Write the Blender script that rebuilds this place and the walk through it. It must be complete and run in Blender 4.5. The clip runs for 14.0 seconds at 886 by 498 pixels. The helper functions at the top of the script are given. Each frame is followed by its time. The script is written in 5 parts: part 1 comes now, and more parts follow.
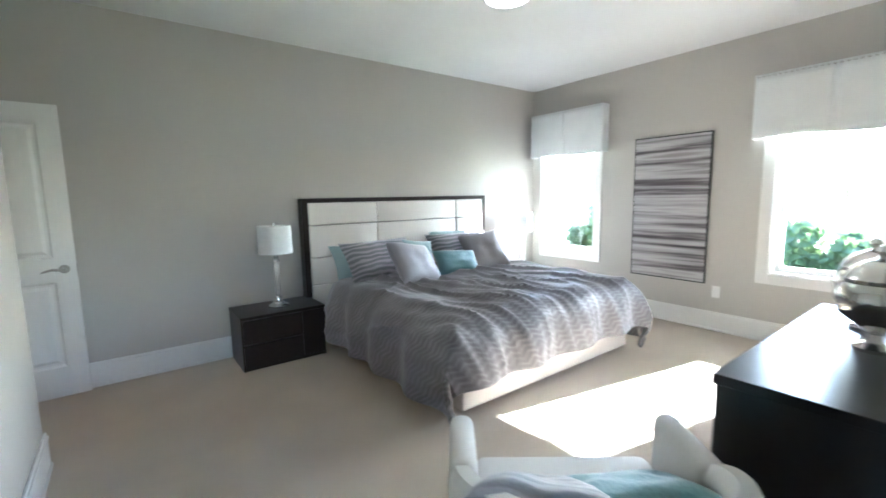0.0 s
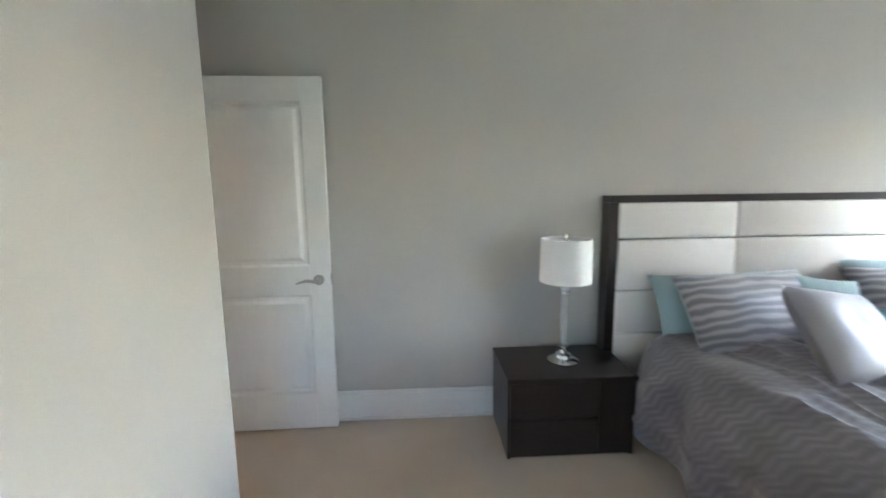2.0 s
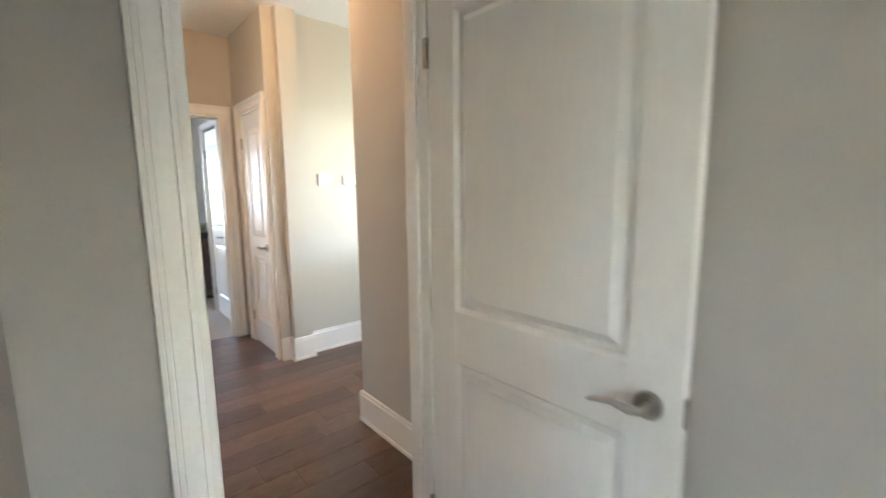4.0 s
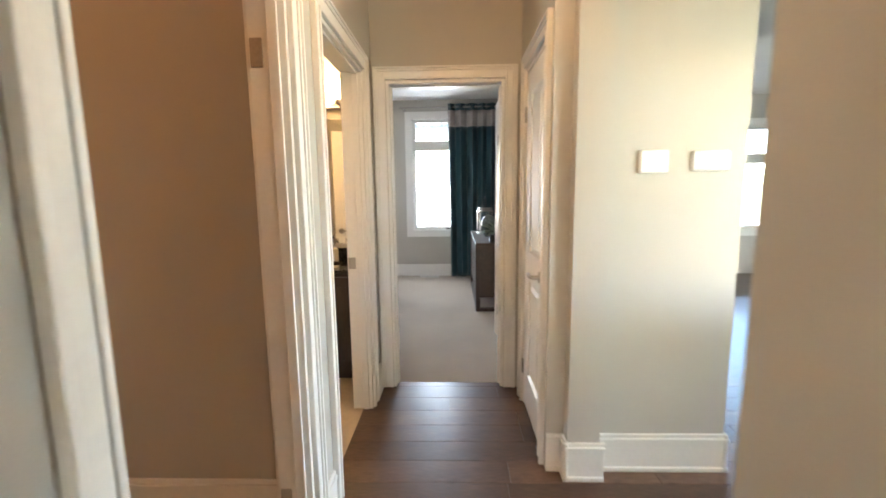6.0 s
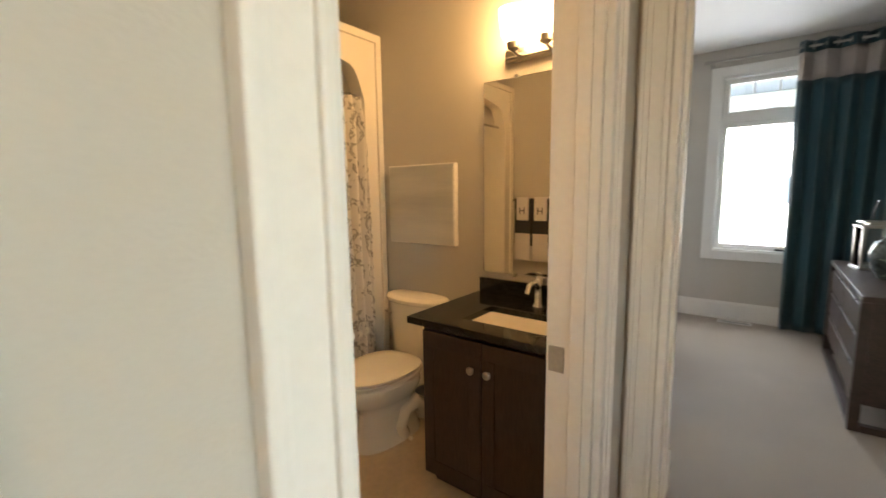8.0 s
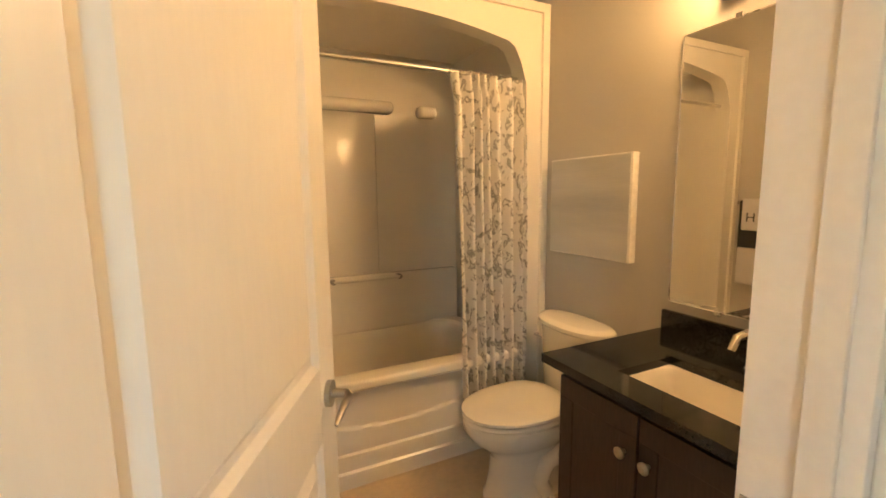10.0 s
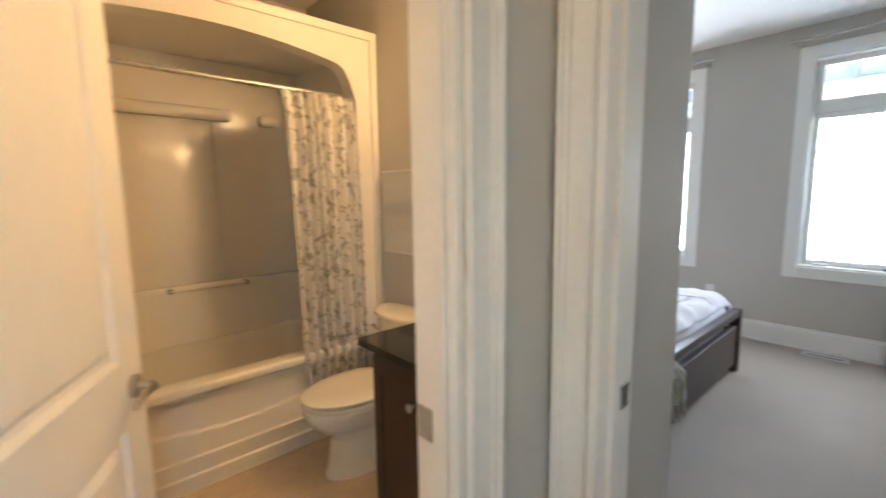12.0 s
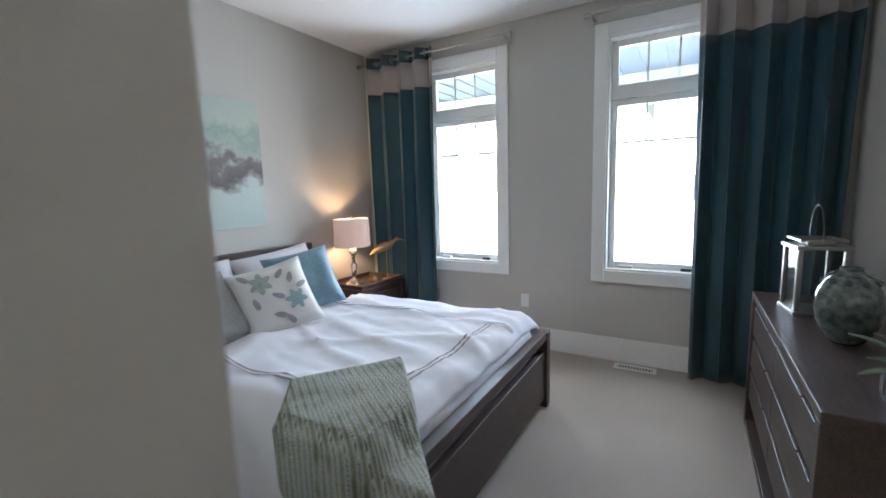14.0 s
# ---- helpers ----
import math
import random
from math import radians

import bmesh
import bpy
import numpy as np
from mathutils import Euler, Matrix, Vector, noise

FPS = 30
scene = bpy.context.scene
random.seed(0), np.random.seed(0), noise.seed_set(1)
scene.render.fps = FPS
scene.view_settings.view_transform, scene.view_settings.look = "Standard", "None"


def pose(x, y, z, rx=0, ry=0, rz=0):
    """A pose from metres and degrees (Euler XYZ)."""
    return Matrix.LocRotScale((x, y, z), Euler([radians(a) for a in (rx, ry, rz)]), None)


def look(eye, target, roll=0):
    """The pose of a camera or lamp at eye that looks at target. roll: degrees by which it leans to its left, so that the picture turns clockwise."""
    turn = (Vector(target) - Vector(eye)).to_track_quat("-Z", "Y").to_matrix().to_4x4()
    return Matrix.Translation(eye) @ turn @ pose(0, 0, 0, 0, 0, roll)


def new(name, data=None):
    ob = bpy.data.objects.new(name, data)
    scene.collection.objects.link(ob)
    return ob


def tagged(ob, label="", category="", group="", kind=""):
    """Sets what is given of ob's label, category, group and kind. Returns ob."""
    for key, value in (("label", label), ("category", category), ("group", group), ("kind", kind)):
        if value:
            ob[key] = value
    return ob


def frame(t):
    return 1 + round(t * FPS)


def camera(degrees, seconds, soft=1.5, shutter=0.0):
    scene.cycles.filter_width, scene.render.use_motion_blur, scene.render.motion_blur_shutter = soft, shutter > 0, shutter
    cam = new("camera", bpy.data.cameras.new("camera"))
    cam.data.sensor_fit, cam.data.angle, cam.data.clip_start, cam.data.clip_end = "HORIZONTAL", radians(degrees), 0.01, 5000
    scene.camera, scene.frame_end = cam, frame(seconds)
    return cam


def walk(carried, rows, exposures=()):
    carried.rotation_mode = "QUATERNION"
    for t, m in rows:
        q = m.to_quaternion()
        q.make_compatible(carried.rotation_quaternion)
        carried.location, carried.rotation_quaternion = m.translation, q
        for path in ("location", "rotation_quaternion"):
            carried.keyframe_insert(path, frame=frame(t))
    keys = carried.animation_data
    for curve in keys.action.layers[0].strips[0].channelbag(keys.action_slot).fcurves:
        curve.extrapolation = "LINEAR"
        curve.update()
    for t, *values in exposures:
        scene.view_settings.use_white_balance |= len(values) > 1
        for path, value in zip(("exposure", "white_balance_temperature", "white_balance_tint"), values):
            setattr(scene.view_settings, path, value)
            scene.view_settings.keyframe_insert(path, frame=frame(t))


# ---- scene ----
# seconds, eye, target, lean
PATH = [
    (0, (1.302, -4.005, 1.381), (2.492, -2.417, 1.13), -1.0),
    (0.5, (1.307, -3.679, 1.383), (2.319, -1.972, 1.136), -0.9),
    (1, (1.371, -3.309, 1.392), (2.173, -1.495, 1.135), -0.8),
    (1.5, (1.429, -2.912, 1.361), (1.922, -0.989, 1.116), -0.8),
    (2, (1.523, -2.5, 1.435), (1.624, -0.524, 1.145), -0.7),
    (2.5, (1.652, -2.117, 1.411), (1.287, -0.169, 1.143), -0.8),
    (3, (1.63, -1.726, 1.418), (0.863, 0.099, 1.13), -0.8),
    (3.2, (1.617, -1.568, 1.414), (0.7, 0.187, 1.131), -0.6),
    (4.2, (1.16, -0.86, 1.37), (-0.45, 0.28, 1.10), -0.8),
    (5.3, (0.324, -0.331, 1.335), (-1.629, 0.017, 1.081), -0.8),
    (5.5, (0.192, -0.274, 1.363), (-1.78, -0.085, 1.089), -0.8),
    (6, (-0.174, -0.266, 1.362), (-2.155, -0.32, 1.089), -0.7),
    (6.5, (-0.572, -0.265, 1.362), (-2.526, -0.588, 1.087), -0.7),
    (7, (-0.962, -0.306, 1.355), (-2.831, -0.964, 1.084), -0.8),
    (7.5, (-1.332, -0.39, 1.385), (-3.069, -1.342, 1.109), -0.8),
    (8, (-1.655, -0.467, 1.375), (-3.225, -1.677, 1.108), -0.8),
    (8.5, (-1.905, -0.541, 1.352), (-3.285, -1.966, 1.095), -0.9),
    (9, (-2.059, -0.619, 1.36), (-3.295, -2.172, 1.107), -0.5),
    (10.3, (-2.10, -0.60, 1.37), (-2.92, -2.40, 1.115), -0.7),
    (11.3, (-2.058, -0.332, 1.383), (-3.01, -2.076, 1.155), -0.9),
    (11.5, (-2.056, -0.28, 1.388), (-3.059, -1.997, 1.17), -1.0),
    (12, (-2.169, -0.252, 1.395), (-3.488, -1.734, 1.142), -0.8),
    (12.5, (-2.443, -0.293, 1.388), (-4.015, -1.501, 1.13), -1.0),
    (13, (-2.801, -0.304, 1.365), (-4.492, -1.338, 1.102), -1.4),
    (13.5, (-3.12, -0.323, 1.366), (-4.832, -1.321, 1.098), -1.5),
    (14, (-3.437, -0.347, 1.383), (-5.144, -1.352, 1.114), -1.7),
]
cam = camera(92.7, 14.0, soft=1.6, shutter=0.4)
walk(cam, [(t, look(eye, aim, lean)) for t, eye, aim, lean in PATH], [
    (0, 5.1, 5400, 8), (0.4, 4.5, 5350, 8), (1.0, 4.55, 5350, 8), (2.0, 5.25, 5500, 11), (3.2, 5.4, 5600, 12), (5.3, 5.2, 6300, 11), (7.0, 5.0, 6600, 11),
    (8.5, 4.6, 6900, 11), (9.2, 4.85, 6900, 11), (11.3, 5.05, 6500, 10), (12.2, 5.0, 5900, 10), (13.2, 4.7, 5800, 10), (14, 4.55, 5800, 10)])

# ---- world, sun, exposure ----
world = bpy.data.worlds.new("sky")
world.use_nodes = True
scene.world = world
_wn, _wl = world.node_tree.nodes, world.node_tree.links
_sky = _wn.new("ShaderNodeTexSky")
_sky.sky_type = "NISHITA"
_sky.sun_disc = False
SUN_DIR = Vector((1.0, -0.21, 0.68)).normalized()
_sky.sun_elevation = math.asin(SUN_DIR.z)
_sky.sun_rotation = math.atan2(SUN_DIR.x, SUN_DIR.y)
_wl.new(_sky.outputs[0], _wn["Background"].inputs[0])
_wn["Background"].inputs[1].default_value = 0.15
_sun = bpy.data.lights.new("sun", "SUN")
_sun.energy, _sun.angle, _sun.color = 3.4, radians(0.5), (1.0, 0.95, 0.87)
sun = new("sun", _sun)
sun.matrix_basis = look(SUN_DIR * 60, (0, 0, 0))


def point_lamp(name, at, watts, colour, radius=0.05):
    d = bpy.data.lights.new(name, "POINT")
    d.energy, d.color, d.shadow_soft_size = watts, colour, radius
    o = new(name, d)
    o.location = at
    return o


WARM = (1.0, 0.55, 0.23)
point_lamp("hall_bulb", (-1.30, -0.20, 2.60), 0.60, WARM, 0.09)
point_lamp("study_bulb", (-0.5, -2.1, 2.55), 0.52, (1.0, 0.45, 0.16), 0.09)
point_lamp("table_lamp_bulb", (-6.34, -3.02, 1.02), 0.62, (1.0, 0.66, 0.36), 0.03)
for _y in (-1.46, -1.30, -1.14):
    point_lamp("vanity_bulb", (-3.50, _y, 2.15), 0.40, (1.0, 0.57, 0.22), 0.05)


def area_lamp(name, at, target, size_x, size_y, watts, colour):
    d = bpy.data.lights.new(name, "AREA")
    d.shape, d.size, d.size_y, d.energy, d.color = "RECTANGLE", size_x, size_y, watts, colour
    o = new(name, d)
    o.matrix_basis = look(at, target)
    return o


# unseen area lamp in the living room's back wall, added to brighten the hall
area_lamp("foyer_fill_light", (-1.75, 5.56, 1.30), (-1.75, 0.0, 1.0), 1.7, 2.2, 2.6, (0.92, 0.96, 1.0))
for _y, _w in ((-2.06, 0.36), (-0.56, 0.60)):
    area_lamp("window_sky_light", (-7.16, _y, 1.40), (-5.0, _y, 1.35), _w, 1.12, 1.4, (0.92, 0.96, 1.0))

# no window known here: added lamp that lights the thermostat wall from the east
area_lamp("side_hall_fill_light", (-0.79, 1.30, 1.5), (-3.0, 1.30, 1.3), 0.55, 0.95, 0.13, (0.97, 0.97, 1.0))

# ---- materials ----
def mat(name, colour, rough=0.6, metal=0.0, grain=40.0, vary=0.08, bump=0.1, bump_scale=None, stain=2.0, stain_amount=0.06,
        sheen=0.0, coat=0.0, stretch=(1, 1, 1), per_object=0.0, spec=0.5):
    """Base colour with fine grain and broad mottling, and a fine relief."""
    m = bpy.data.materials.new(name)
    m.use_nodes = True
    n, l = m.node_tree.nodes, m.node_tree.links
    p = n["Principled BSDF"]
    p.inputs["Roughness"].default_value, p.inputs["Metallic"].default_value = rough, metal
    p.inputs["Sheen Weight"].default_value, p.inputs["Coat Weight"].default_value = sheen, coat
    p.inputs["Specular IOR Level"].default_value = spec
    tc = n.new("ShaderNodeTexCoord")
    mp = n.new("ShaderNodeMapping")
    mp.inputs["Scale"].default_value = stretch
    l.new(tc.outputs["Object"], mp.inputs[0])
    fine, broad = n.new("ShaderNodeTexNoise"), n.new("ShaderNodeTexNoise")
    fine.inputs["Scale"].default_value, fine.inputs["Detail"].default_value = grain, 4
    broad.inputs["Scale"].default_value, broad.inputs["Detail"].default_value = stain, 3
    l.new(mp.outputs[0], fine.inputs["Vector"]), l.new(mp.outputs[0], broad.inputs["Vector"])
    mixf, mixb = n.new("ShaderNodeMix"), n.new("ShaderNodeMix")
    for mx, f, a in ((mixf, fine, vary), (mixb, broad, stain_amount)):
        mx.data_type, mx.blend_type = "RGBA", "MULTIPLY"
        mx.inputs[0].default_value = 1.0
        rp = n.new("ShaderNodeMapRange")
        rp.inputs[1].default_value, rp.inputs[2].default_value = 0.3, 0.7
        rp.inputs[3].default_value, rp.inputs[4].default_value = 1 - a, 1 + a
        l.new(f.outputs["Fac"], rp.inputs[0])
        l.new(rp.outputs[0], mx.inputs[7])
    mixf.inputs[6].default_value = (*colour, 1)
    l.new(mixf.outputs[2], mixb.inputs[6])
    last = mixb.outputs[2]
    if per_object:
        oi = n.new("ShaderNodeObjectInfo")
        rp = n.new("ShaderNodeMapRange")
        rp.inputs[3].default_value, rp.inputs[4].default_value = 1 - per_object, 1 + per_object
        l.new(oi.outputs["Random"], rp.inputs[0])
        mx = n.new("ShaderNodeMix")
        mx.data_type, mx.blend_type = "RGBA", "MULTIPLY"
        mx.inputs[0].default_value = 1.0
        l.new(last, mx.inputs[6]), l.new(rp.outputs[0], mx.inputs[7])
        last = mx.outputs[2]
    l.new(last, p.inputs["Base Color"])
    if bump:
        bn, bt = n.new("ShaderNodeBump"), n.new("ShaderNodeTexNoise")
        bt.inputs["Scale"].default_value, bt.inputs["Detail"].default_value = bump_scale or grain, 3
        l.new(mp.outputs[0], bt.inputs["Vector"])
        bn.inputs["Strength"].default_value, bn.inputs["Distance"].default_value = bump, 0.01
        l.new(bt.outputs["Fac"], bn.inputs["Height"]), l.new(bn.outputs[0], p.inputs["Normal"])
    return m


def principled(m):
    return m.node_tree.nodes["Principled BSDF"]


def ramp_into(m, socket, ramp_stops, texture="noise", scale=5.0, stretch=(1, 1, 1), detail=4.0, distortion=0.0):
    """Colours the material by a procedural pattern through a colour ramp."""
    n, l = m.node_tree.nodes, m.node_tree.links
    tc, mp = n.new("ShaderNodeTexCoord"), n.new("ShaderNodeMapping")
    mp.inputs["Scale"].default_value = stretch
    l.new(tc.outputs["Object"], mp.inputs[0])
    if texture == "wave":
        t = n.new("ShaderNodeTexWave")
    elif texture == "voronoi":
        t = n.new("ShaderNodeTexVoronoi")
    else:
        t = n.new("ShaderNodeTexNoise")
        t.inputs["Distortion"].default_value = distortion
    t.inputs["Scale"].default_value = scale
    if texture != "voronoi":
        t.inputs["Detail"].default_value = detail
    l.new(mp.outputs[0], t.inputs["Vector"])
    r = n.new("ShaderNodeValToRGB")
    while len(r.color_ramp.elements) < len(ramp_stops):
        r.color_ramp.elements.new(0.5)
    for e, (pos, c) in zip(r.color_ramp.elements, ramp_stops):
        e.position, e.color = pos, (*c, 1)
    l.new(t.outputs["Distance" if texture == "voronoi" else "Fac"], r.inputs[0])
    l.new(r.outputs[0], principled(m).inputs[socket])
    return r


def glass_pane(name, tint=(0.97, 0.99, 0.99)):
    m = bpy.data.materials.new(name)
    m.use_nodes = True
    n, l = m.node_tree.nodes, m.node_tree.links
    n.remove(n["Principled BSDF"])
    tr, gl, fr, mx = (n.new(k) for k in ("ShaderNodeBsdfTransparent", "ShaderNodeBsdfGlossy", "ShaderNodeFresnel", "ShaderNodeMixShader"))
    tr.inputs[0].default_value = (*tint, 1)
    gl.inputs["Roughness"].default_value = 0.02
    l.new(fr.outputs[0], mx.inputs[0]), l.new(tr.outputs[0], mx.inputs[1]), l.new(gl.outputs[0], mx.inputs[2])
    l.new(mx.outputs[0], n["Material Output"].inputs[0])
    return m


def glowing(name, colour, strength):
    m = bpy.data.materials.new(name)
    m.use_nodes = True
    p = principled(m)
    p.inputs["Base Color"].default_value = (0.9, 0.88, 0.82, 1)
    p.inputs["Emission Color"].default_value = (*colour, 1)
    p.inputs["Emission Strength"].default_value = strength
    p.inputs["Roughness"].default_value = 0.4
    return m


PAINT = mat("wall_paint", (0.505, 0.480, 0.434), 0.75, grain=220, vary=0.02, bump=0.06, stain=1.2, stain_amount=0.03)
CEIL = mat("ceiling_paint", (0.78, 0.78, 0.77), 0.85, grain=120, vary=0.02, bump=0.15, stain_amount=0.02)
TRIM = mat("white_trim_paint", (0.80, 0.785, 0.75), 0.35, grain=60, vary=0.02, bump=0.03, stain_amount=0.02)
DOORW = mat("white_door_paint", (0.80, 0.79, 0.76), 0.30, grain=90, vary=0.015, bump=0.03, stretch=(1, 1, 0.15), stain_amount=0.02)
CARPET = mat("beige_carpet", (0.55, 0.47, 0.375), 0.95, grain=330, vary=0.28, bump=0.9, bump_scale=260, stain=2.2, stain_amount=0.07, sheen=0.2, spec=0.1)
CARPET2 = mat("pale_carpet", (0.46, 0.40, 0.335), 0.95, grain=330, vary=0.28, bump=0.9, bump_scale=260, stain=2.0, stain_amount=0.07, sheen=0.2, spec=0.1)
TILE = mat("beige_vinyl_tile", (0.58, 0.47, 0.34), 0.35, grain=30, vary=0.06, bump=0.05, stain=4, stain_amount=0.10)
PLANK = mat("brown_wood_plank", (0.105, 0.058, 0.036), 0.33, grain=24, vary=0.40, bump=0.12, stretch=(6, 0.7, 6), stain=2.5, stain_amount=0.2, per_object=0.35)
PLANKF = mat("brown_wood_floor", (0.10, 0.057, 0.036), 0.33, grain=24, vary=0.40, bump=0.12, stretch=(6, 0.7, 6), stain=2.5, stain_amount=0.2)
GROUT = mat("dark_joint", (0.045, 0.027, 0.019), 0.8)
ESPRESSO = mat("espresso_wood", (0.022, 0.014, 0.012), 0.32, grain=30, vary=0.35, bump=0.05, stretch=(1, 6, 6), spec=0.45)
WALNUT = mat("brown_walnut_wood", (0.060, 0.037, 0.029), 0.42, grain=22, vary=0.45, bump=0.12, stretch=(0.8, 5, 7), stain=3, stain_amount=0.2)
BLACKW = mat("black_lacquer", (0.010, 0.010, 0.011), 0.28, grain=50, vary=0.1, bump=0.02)
CHROME = mat("chrome", (0.75, 0.74, 0.72), 0.12, 1.0, grain=20, vary=0.03, bump=0.0)
NICKEL = mat("brushed_nickel", (0.44, 0.42, 0.39), 0.28, 1.0, grain=80, vary=0.06, bump=0.02)
STEEL = mat("dull_steel_hinge", (0.35, 0.33, 0.31), 0.35, 1.0, grain=80, vary=0.06)
LEATHER = mat("cream_leather", (0.72, 0.68, 0.63), 0.5, grain=160, vary=0.03, bump=0.12, stain_amount=0.03)
WHITEFAB = mat("white_fabric", (0.76, 0.74, 0.71), 0.85, grain=420, vary=0.05, bump=0.25, sheen=0.2)
LINEN = mat("white_linen", (0.66, 0.63, 0.635), 0.85, grain=300, vary=0.03, bump=0.15, sheen=0.2, stain=5, stain_amount=0.03)
SHADEW = mat("white_lamp_shade", (0.80, 0.78, 0.74), 0.8, grain=300, vary=0.04, bump=0.1)
principled(SHADEW).inputs["Transmission Weight"].default_value = 0.0
TEALP = mat("teal_satin", (0.13, 0.27, 0.29), 0.45, grain=90, vary=0.10, bump=0.3, bump_scale=60, sheen=0.4)
AQUA = mat("pale_aqua_cotton", (0.32, 0.43, 0.44), 0.7, grain=200, vary=0.05, bump=0.15, sheen=0.2)
GREYSAT = mat("silver_grey_satin", (0.29, 0.28, 0.295), 0.42, grain=140, vary=0.06, bump=0.15, sheen=0.25)
DUVET = mat("grey_patterned_satin", (0.245, 0.232, 0.245), 0.52, grain=60, vary=0.05, bump=0.2, sheen=0.2)


def math_node(m, op, a, b=None):
    """A math node on values or sockets; gives its output."""
    k = m.node_tree.nodes.new("ShaderNodeMath")
    k.operation = op
    for sock, v in zip(k.inputs, (a, b)):
        if v is None:
            continue
        if isinstance(v, (int, float)):
            sock.default_value = v
        else:
            m.node_tree.links.new(v, sock)
    return k.outputs[0]


def position(m):
    """The object's own x, y and z as sockets."""
    n, l = m.node_tree.nodes, m.node_tree.links
    tc, sp = n.new("ShaderNodeTexCoord"), n.new("ShaderNodeSeparateXYZ")
    l.new(tc.outputs["Object"], sp.inputs[0])
    return sp.outputs


def ramp_by(m, value, stops, socket="Base Color"):
    n, l = m.node_tree.nodes, m.node_tree.links
    r = n.new("ShaderNodeValToRGB")
    while len(r.color_ramp.elements) < len(stops):
        r.color_ramp.elements.new(0.5)
    for e, (pos, c) in zip(r.color_ramp.elements, stops):
        e.position, e.color = pos, (*c, 1)
    l.new(value, r.inputs[0])
    l.new(r.outputs[0], principled(m).inputs[socket])
    return r


def noise_value(m, scale, detail=3.0):
    n, l = m.node_tree.nodes, m.node_tree.links
    tc, t = n.new("ShaderNodeTexCoord"), n.new("ShaderNodeTexNoise")
    t.inputs["Scale"].default_value, t.inputs["Detail"].default_value = scale, detail
    l.new(tc.outputs["Object"], t.inputs["Vector"])
    return t.outputs["Fac"]


def chevron(m, across, along, dark, light):
    """Woven zigzag ribs of two tones, broken up by a slow noise."""
    x, y, z = position(m)
    u = math_node(m, "ADD", x, math_node(m, "MULTIPLY", z, 0.8))
    v = math_node(m, "ADD", y, math_node(m, "MULTIPLY", z, 0.8))
    zig = math_node(m, "PINGPONG", math_node(m, "MULTIPLY", u, across), 1.0)
    line = math_node(m, "SINE", math_node(m, "ADD", math_node(m, "MULTIPLY", v, along), math_node(m, "MULTIPLY", zig, 4.2)))
    value = math_node(m, "ADD", math_node(m, "MULTIPLY", line, 0.26), noise_value(m, 9.0))
    ramp_by(m, value, [(0.25, dark), (0.62, tuple(0.6 * a + 0.4 * b for a, b in zip(dark, light))), (0.85, light)])


chevron(DUVET, 16.0, 150.0, (0.150, 0.143, 0.152), (0.235, 0.225, 0.233))
PATT = mat("grey_striped_satin", (0.30, 0.28, 0.29), 0.45, grain=80, vary=0.08, bump=0.2, sheen=0.5)
ramp_into(PATT, "Base Color", [(0.0, (0.15, 0.16, 0.17)), (0.50, (0.20, 0.19, 0.20)), (0.75, (0.34, 0.32, 0.33)), (1.0, (0.36, 0.34, 0.35))], "wave", 7.0, (0.5, 1, 1), 2.0)
_w = [x for x in PATT.node_tree.nodes if x.bl_idname == "ShaderNodeTexWave"][0]
_w.bands_direction = "Z"
_w.inputs["Distortion"].default_value = 6.0
CURT = mat("dark_teal_satin_curtain", (0.008, 0.048, 0.064), 0.36, grain=500, vary=0.06, bump=0.1, sheen=0.25)
CURTB = mat("taupe_satin_curtain", (0.36, 0.31, 0.28), 0.45, grain=500, vary=0.05, bump=0.1, sheen=0.25)
BLIND = mat("white_valance_fabric", (0.74, 0.75, 0.74), 0.9, grain=350, vary=0.05, bump=0.2)
PORC = mat("white_porcelain", (0.80, 0.77, 0.70), 0.08, grain=10, vary=0.01, bump=0.0, stain_amount=0.01, coat=0.4)
ACRYL = mat("white_acrylic_surround", (0.82, 0.78, 0.70), 0.16, grain=10, vary=0.01, bump=0.0, stain_amount=0.015, coat=0.3)
GRANITE = mat("black_granite", (0.012, 0.013, 0.013), 0.07, grain=180, vary=0.9, bump=0.0, stain=30, stain_amount=0.3)
DARKCAB = mat("dark_brown_cabinet", (0.030, 0.018, 0.014), 0.38, grain=26, vary=0.3, bump=0.05, stretch=(6, 6, 0.8))
CRYSTAL = mat("clear_crystal", (0.95, 0.96, 0.96), 0.03, bump=0.0, vary=0.0, stain_amount=0.0)
principled(CRYSTAL).inputs["Transmission Weight"].default_value = 0.8
MIRROR = mat("mirror_glass", (0.92, 0.93, 0.92), 0.01, 1.0, vary=0.0, bump=0.0, stain_amount=0.0)
BLACKF = mat("black_frame", (0.012, 0.011, 0.011), 0.35)
MATW = mat("white_mat_board", (0.72, 0.70, 0.66), 0.9)
PLASTIC = mat("white_plastic", (0.78, 0.77, 0.74), 0.35, bump=0.0, vary=0.01)
LCD = mat("pale_grey_display", (0.56, 0.60, 0.57), 0.15, bump=0.0)
DARKP = mat("near_black", (0.03, 0.03, 0.03), 0.7)
GLASS = glass_pane("window_glass")
BULBGLASS = glowing("lit_glass_shade", (1.0, 0.66, 0.34), 0.5)
CEILGLASS = glowing("lit_ceiling_glass", (1.0, 0.95, 0.88), 0.3)
LAMPLIT = glowing("lit_fabric_shade", (1.0, 0.62, 0.45), 0.014)
principled(LAMPLIT).inputs["Base Color"].default_value = (0.45, 0.36, 0.33, 1)
GRASS = mat("sunlit_lawn", (0.24, 0.26, 0.13), 0.9, grain=60, vary=0.3, bump=0.3, stain=0.3, stain_amount=0.3)
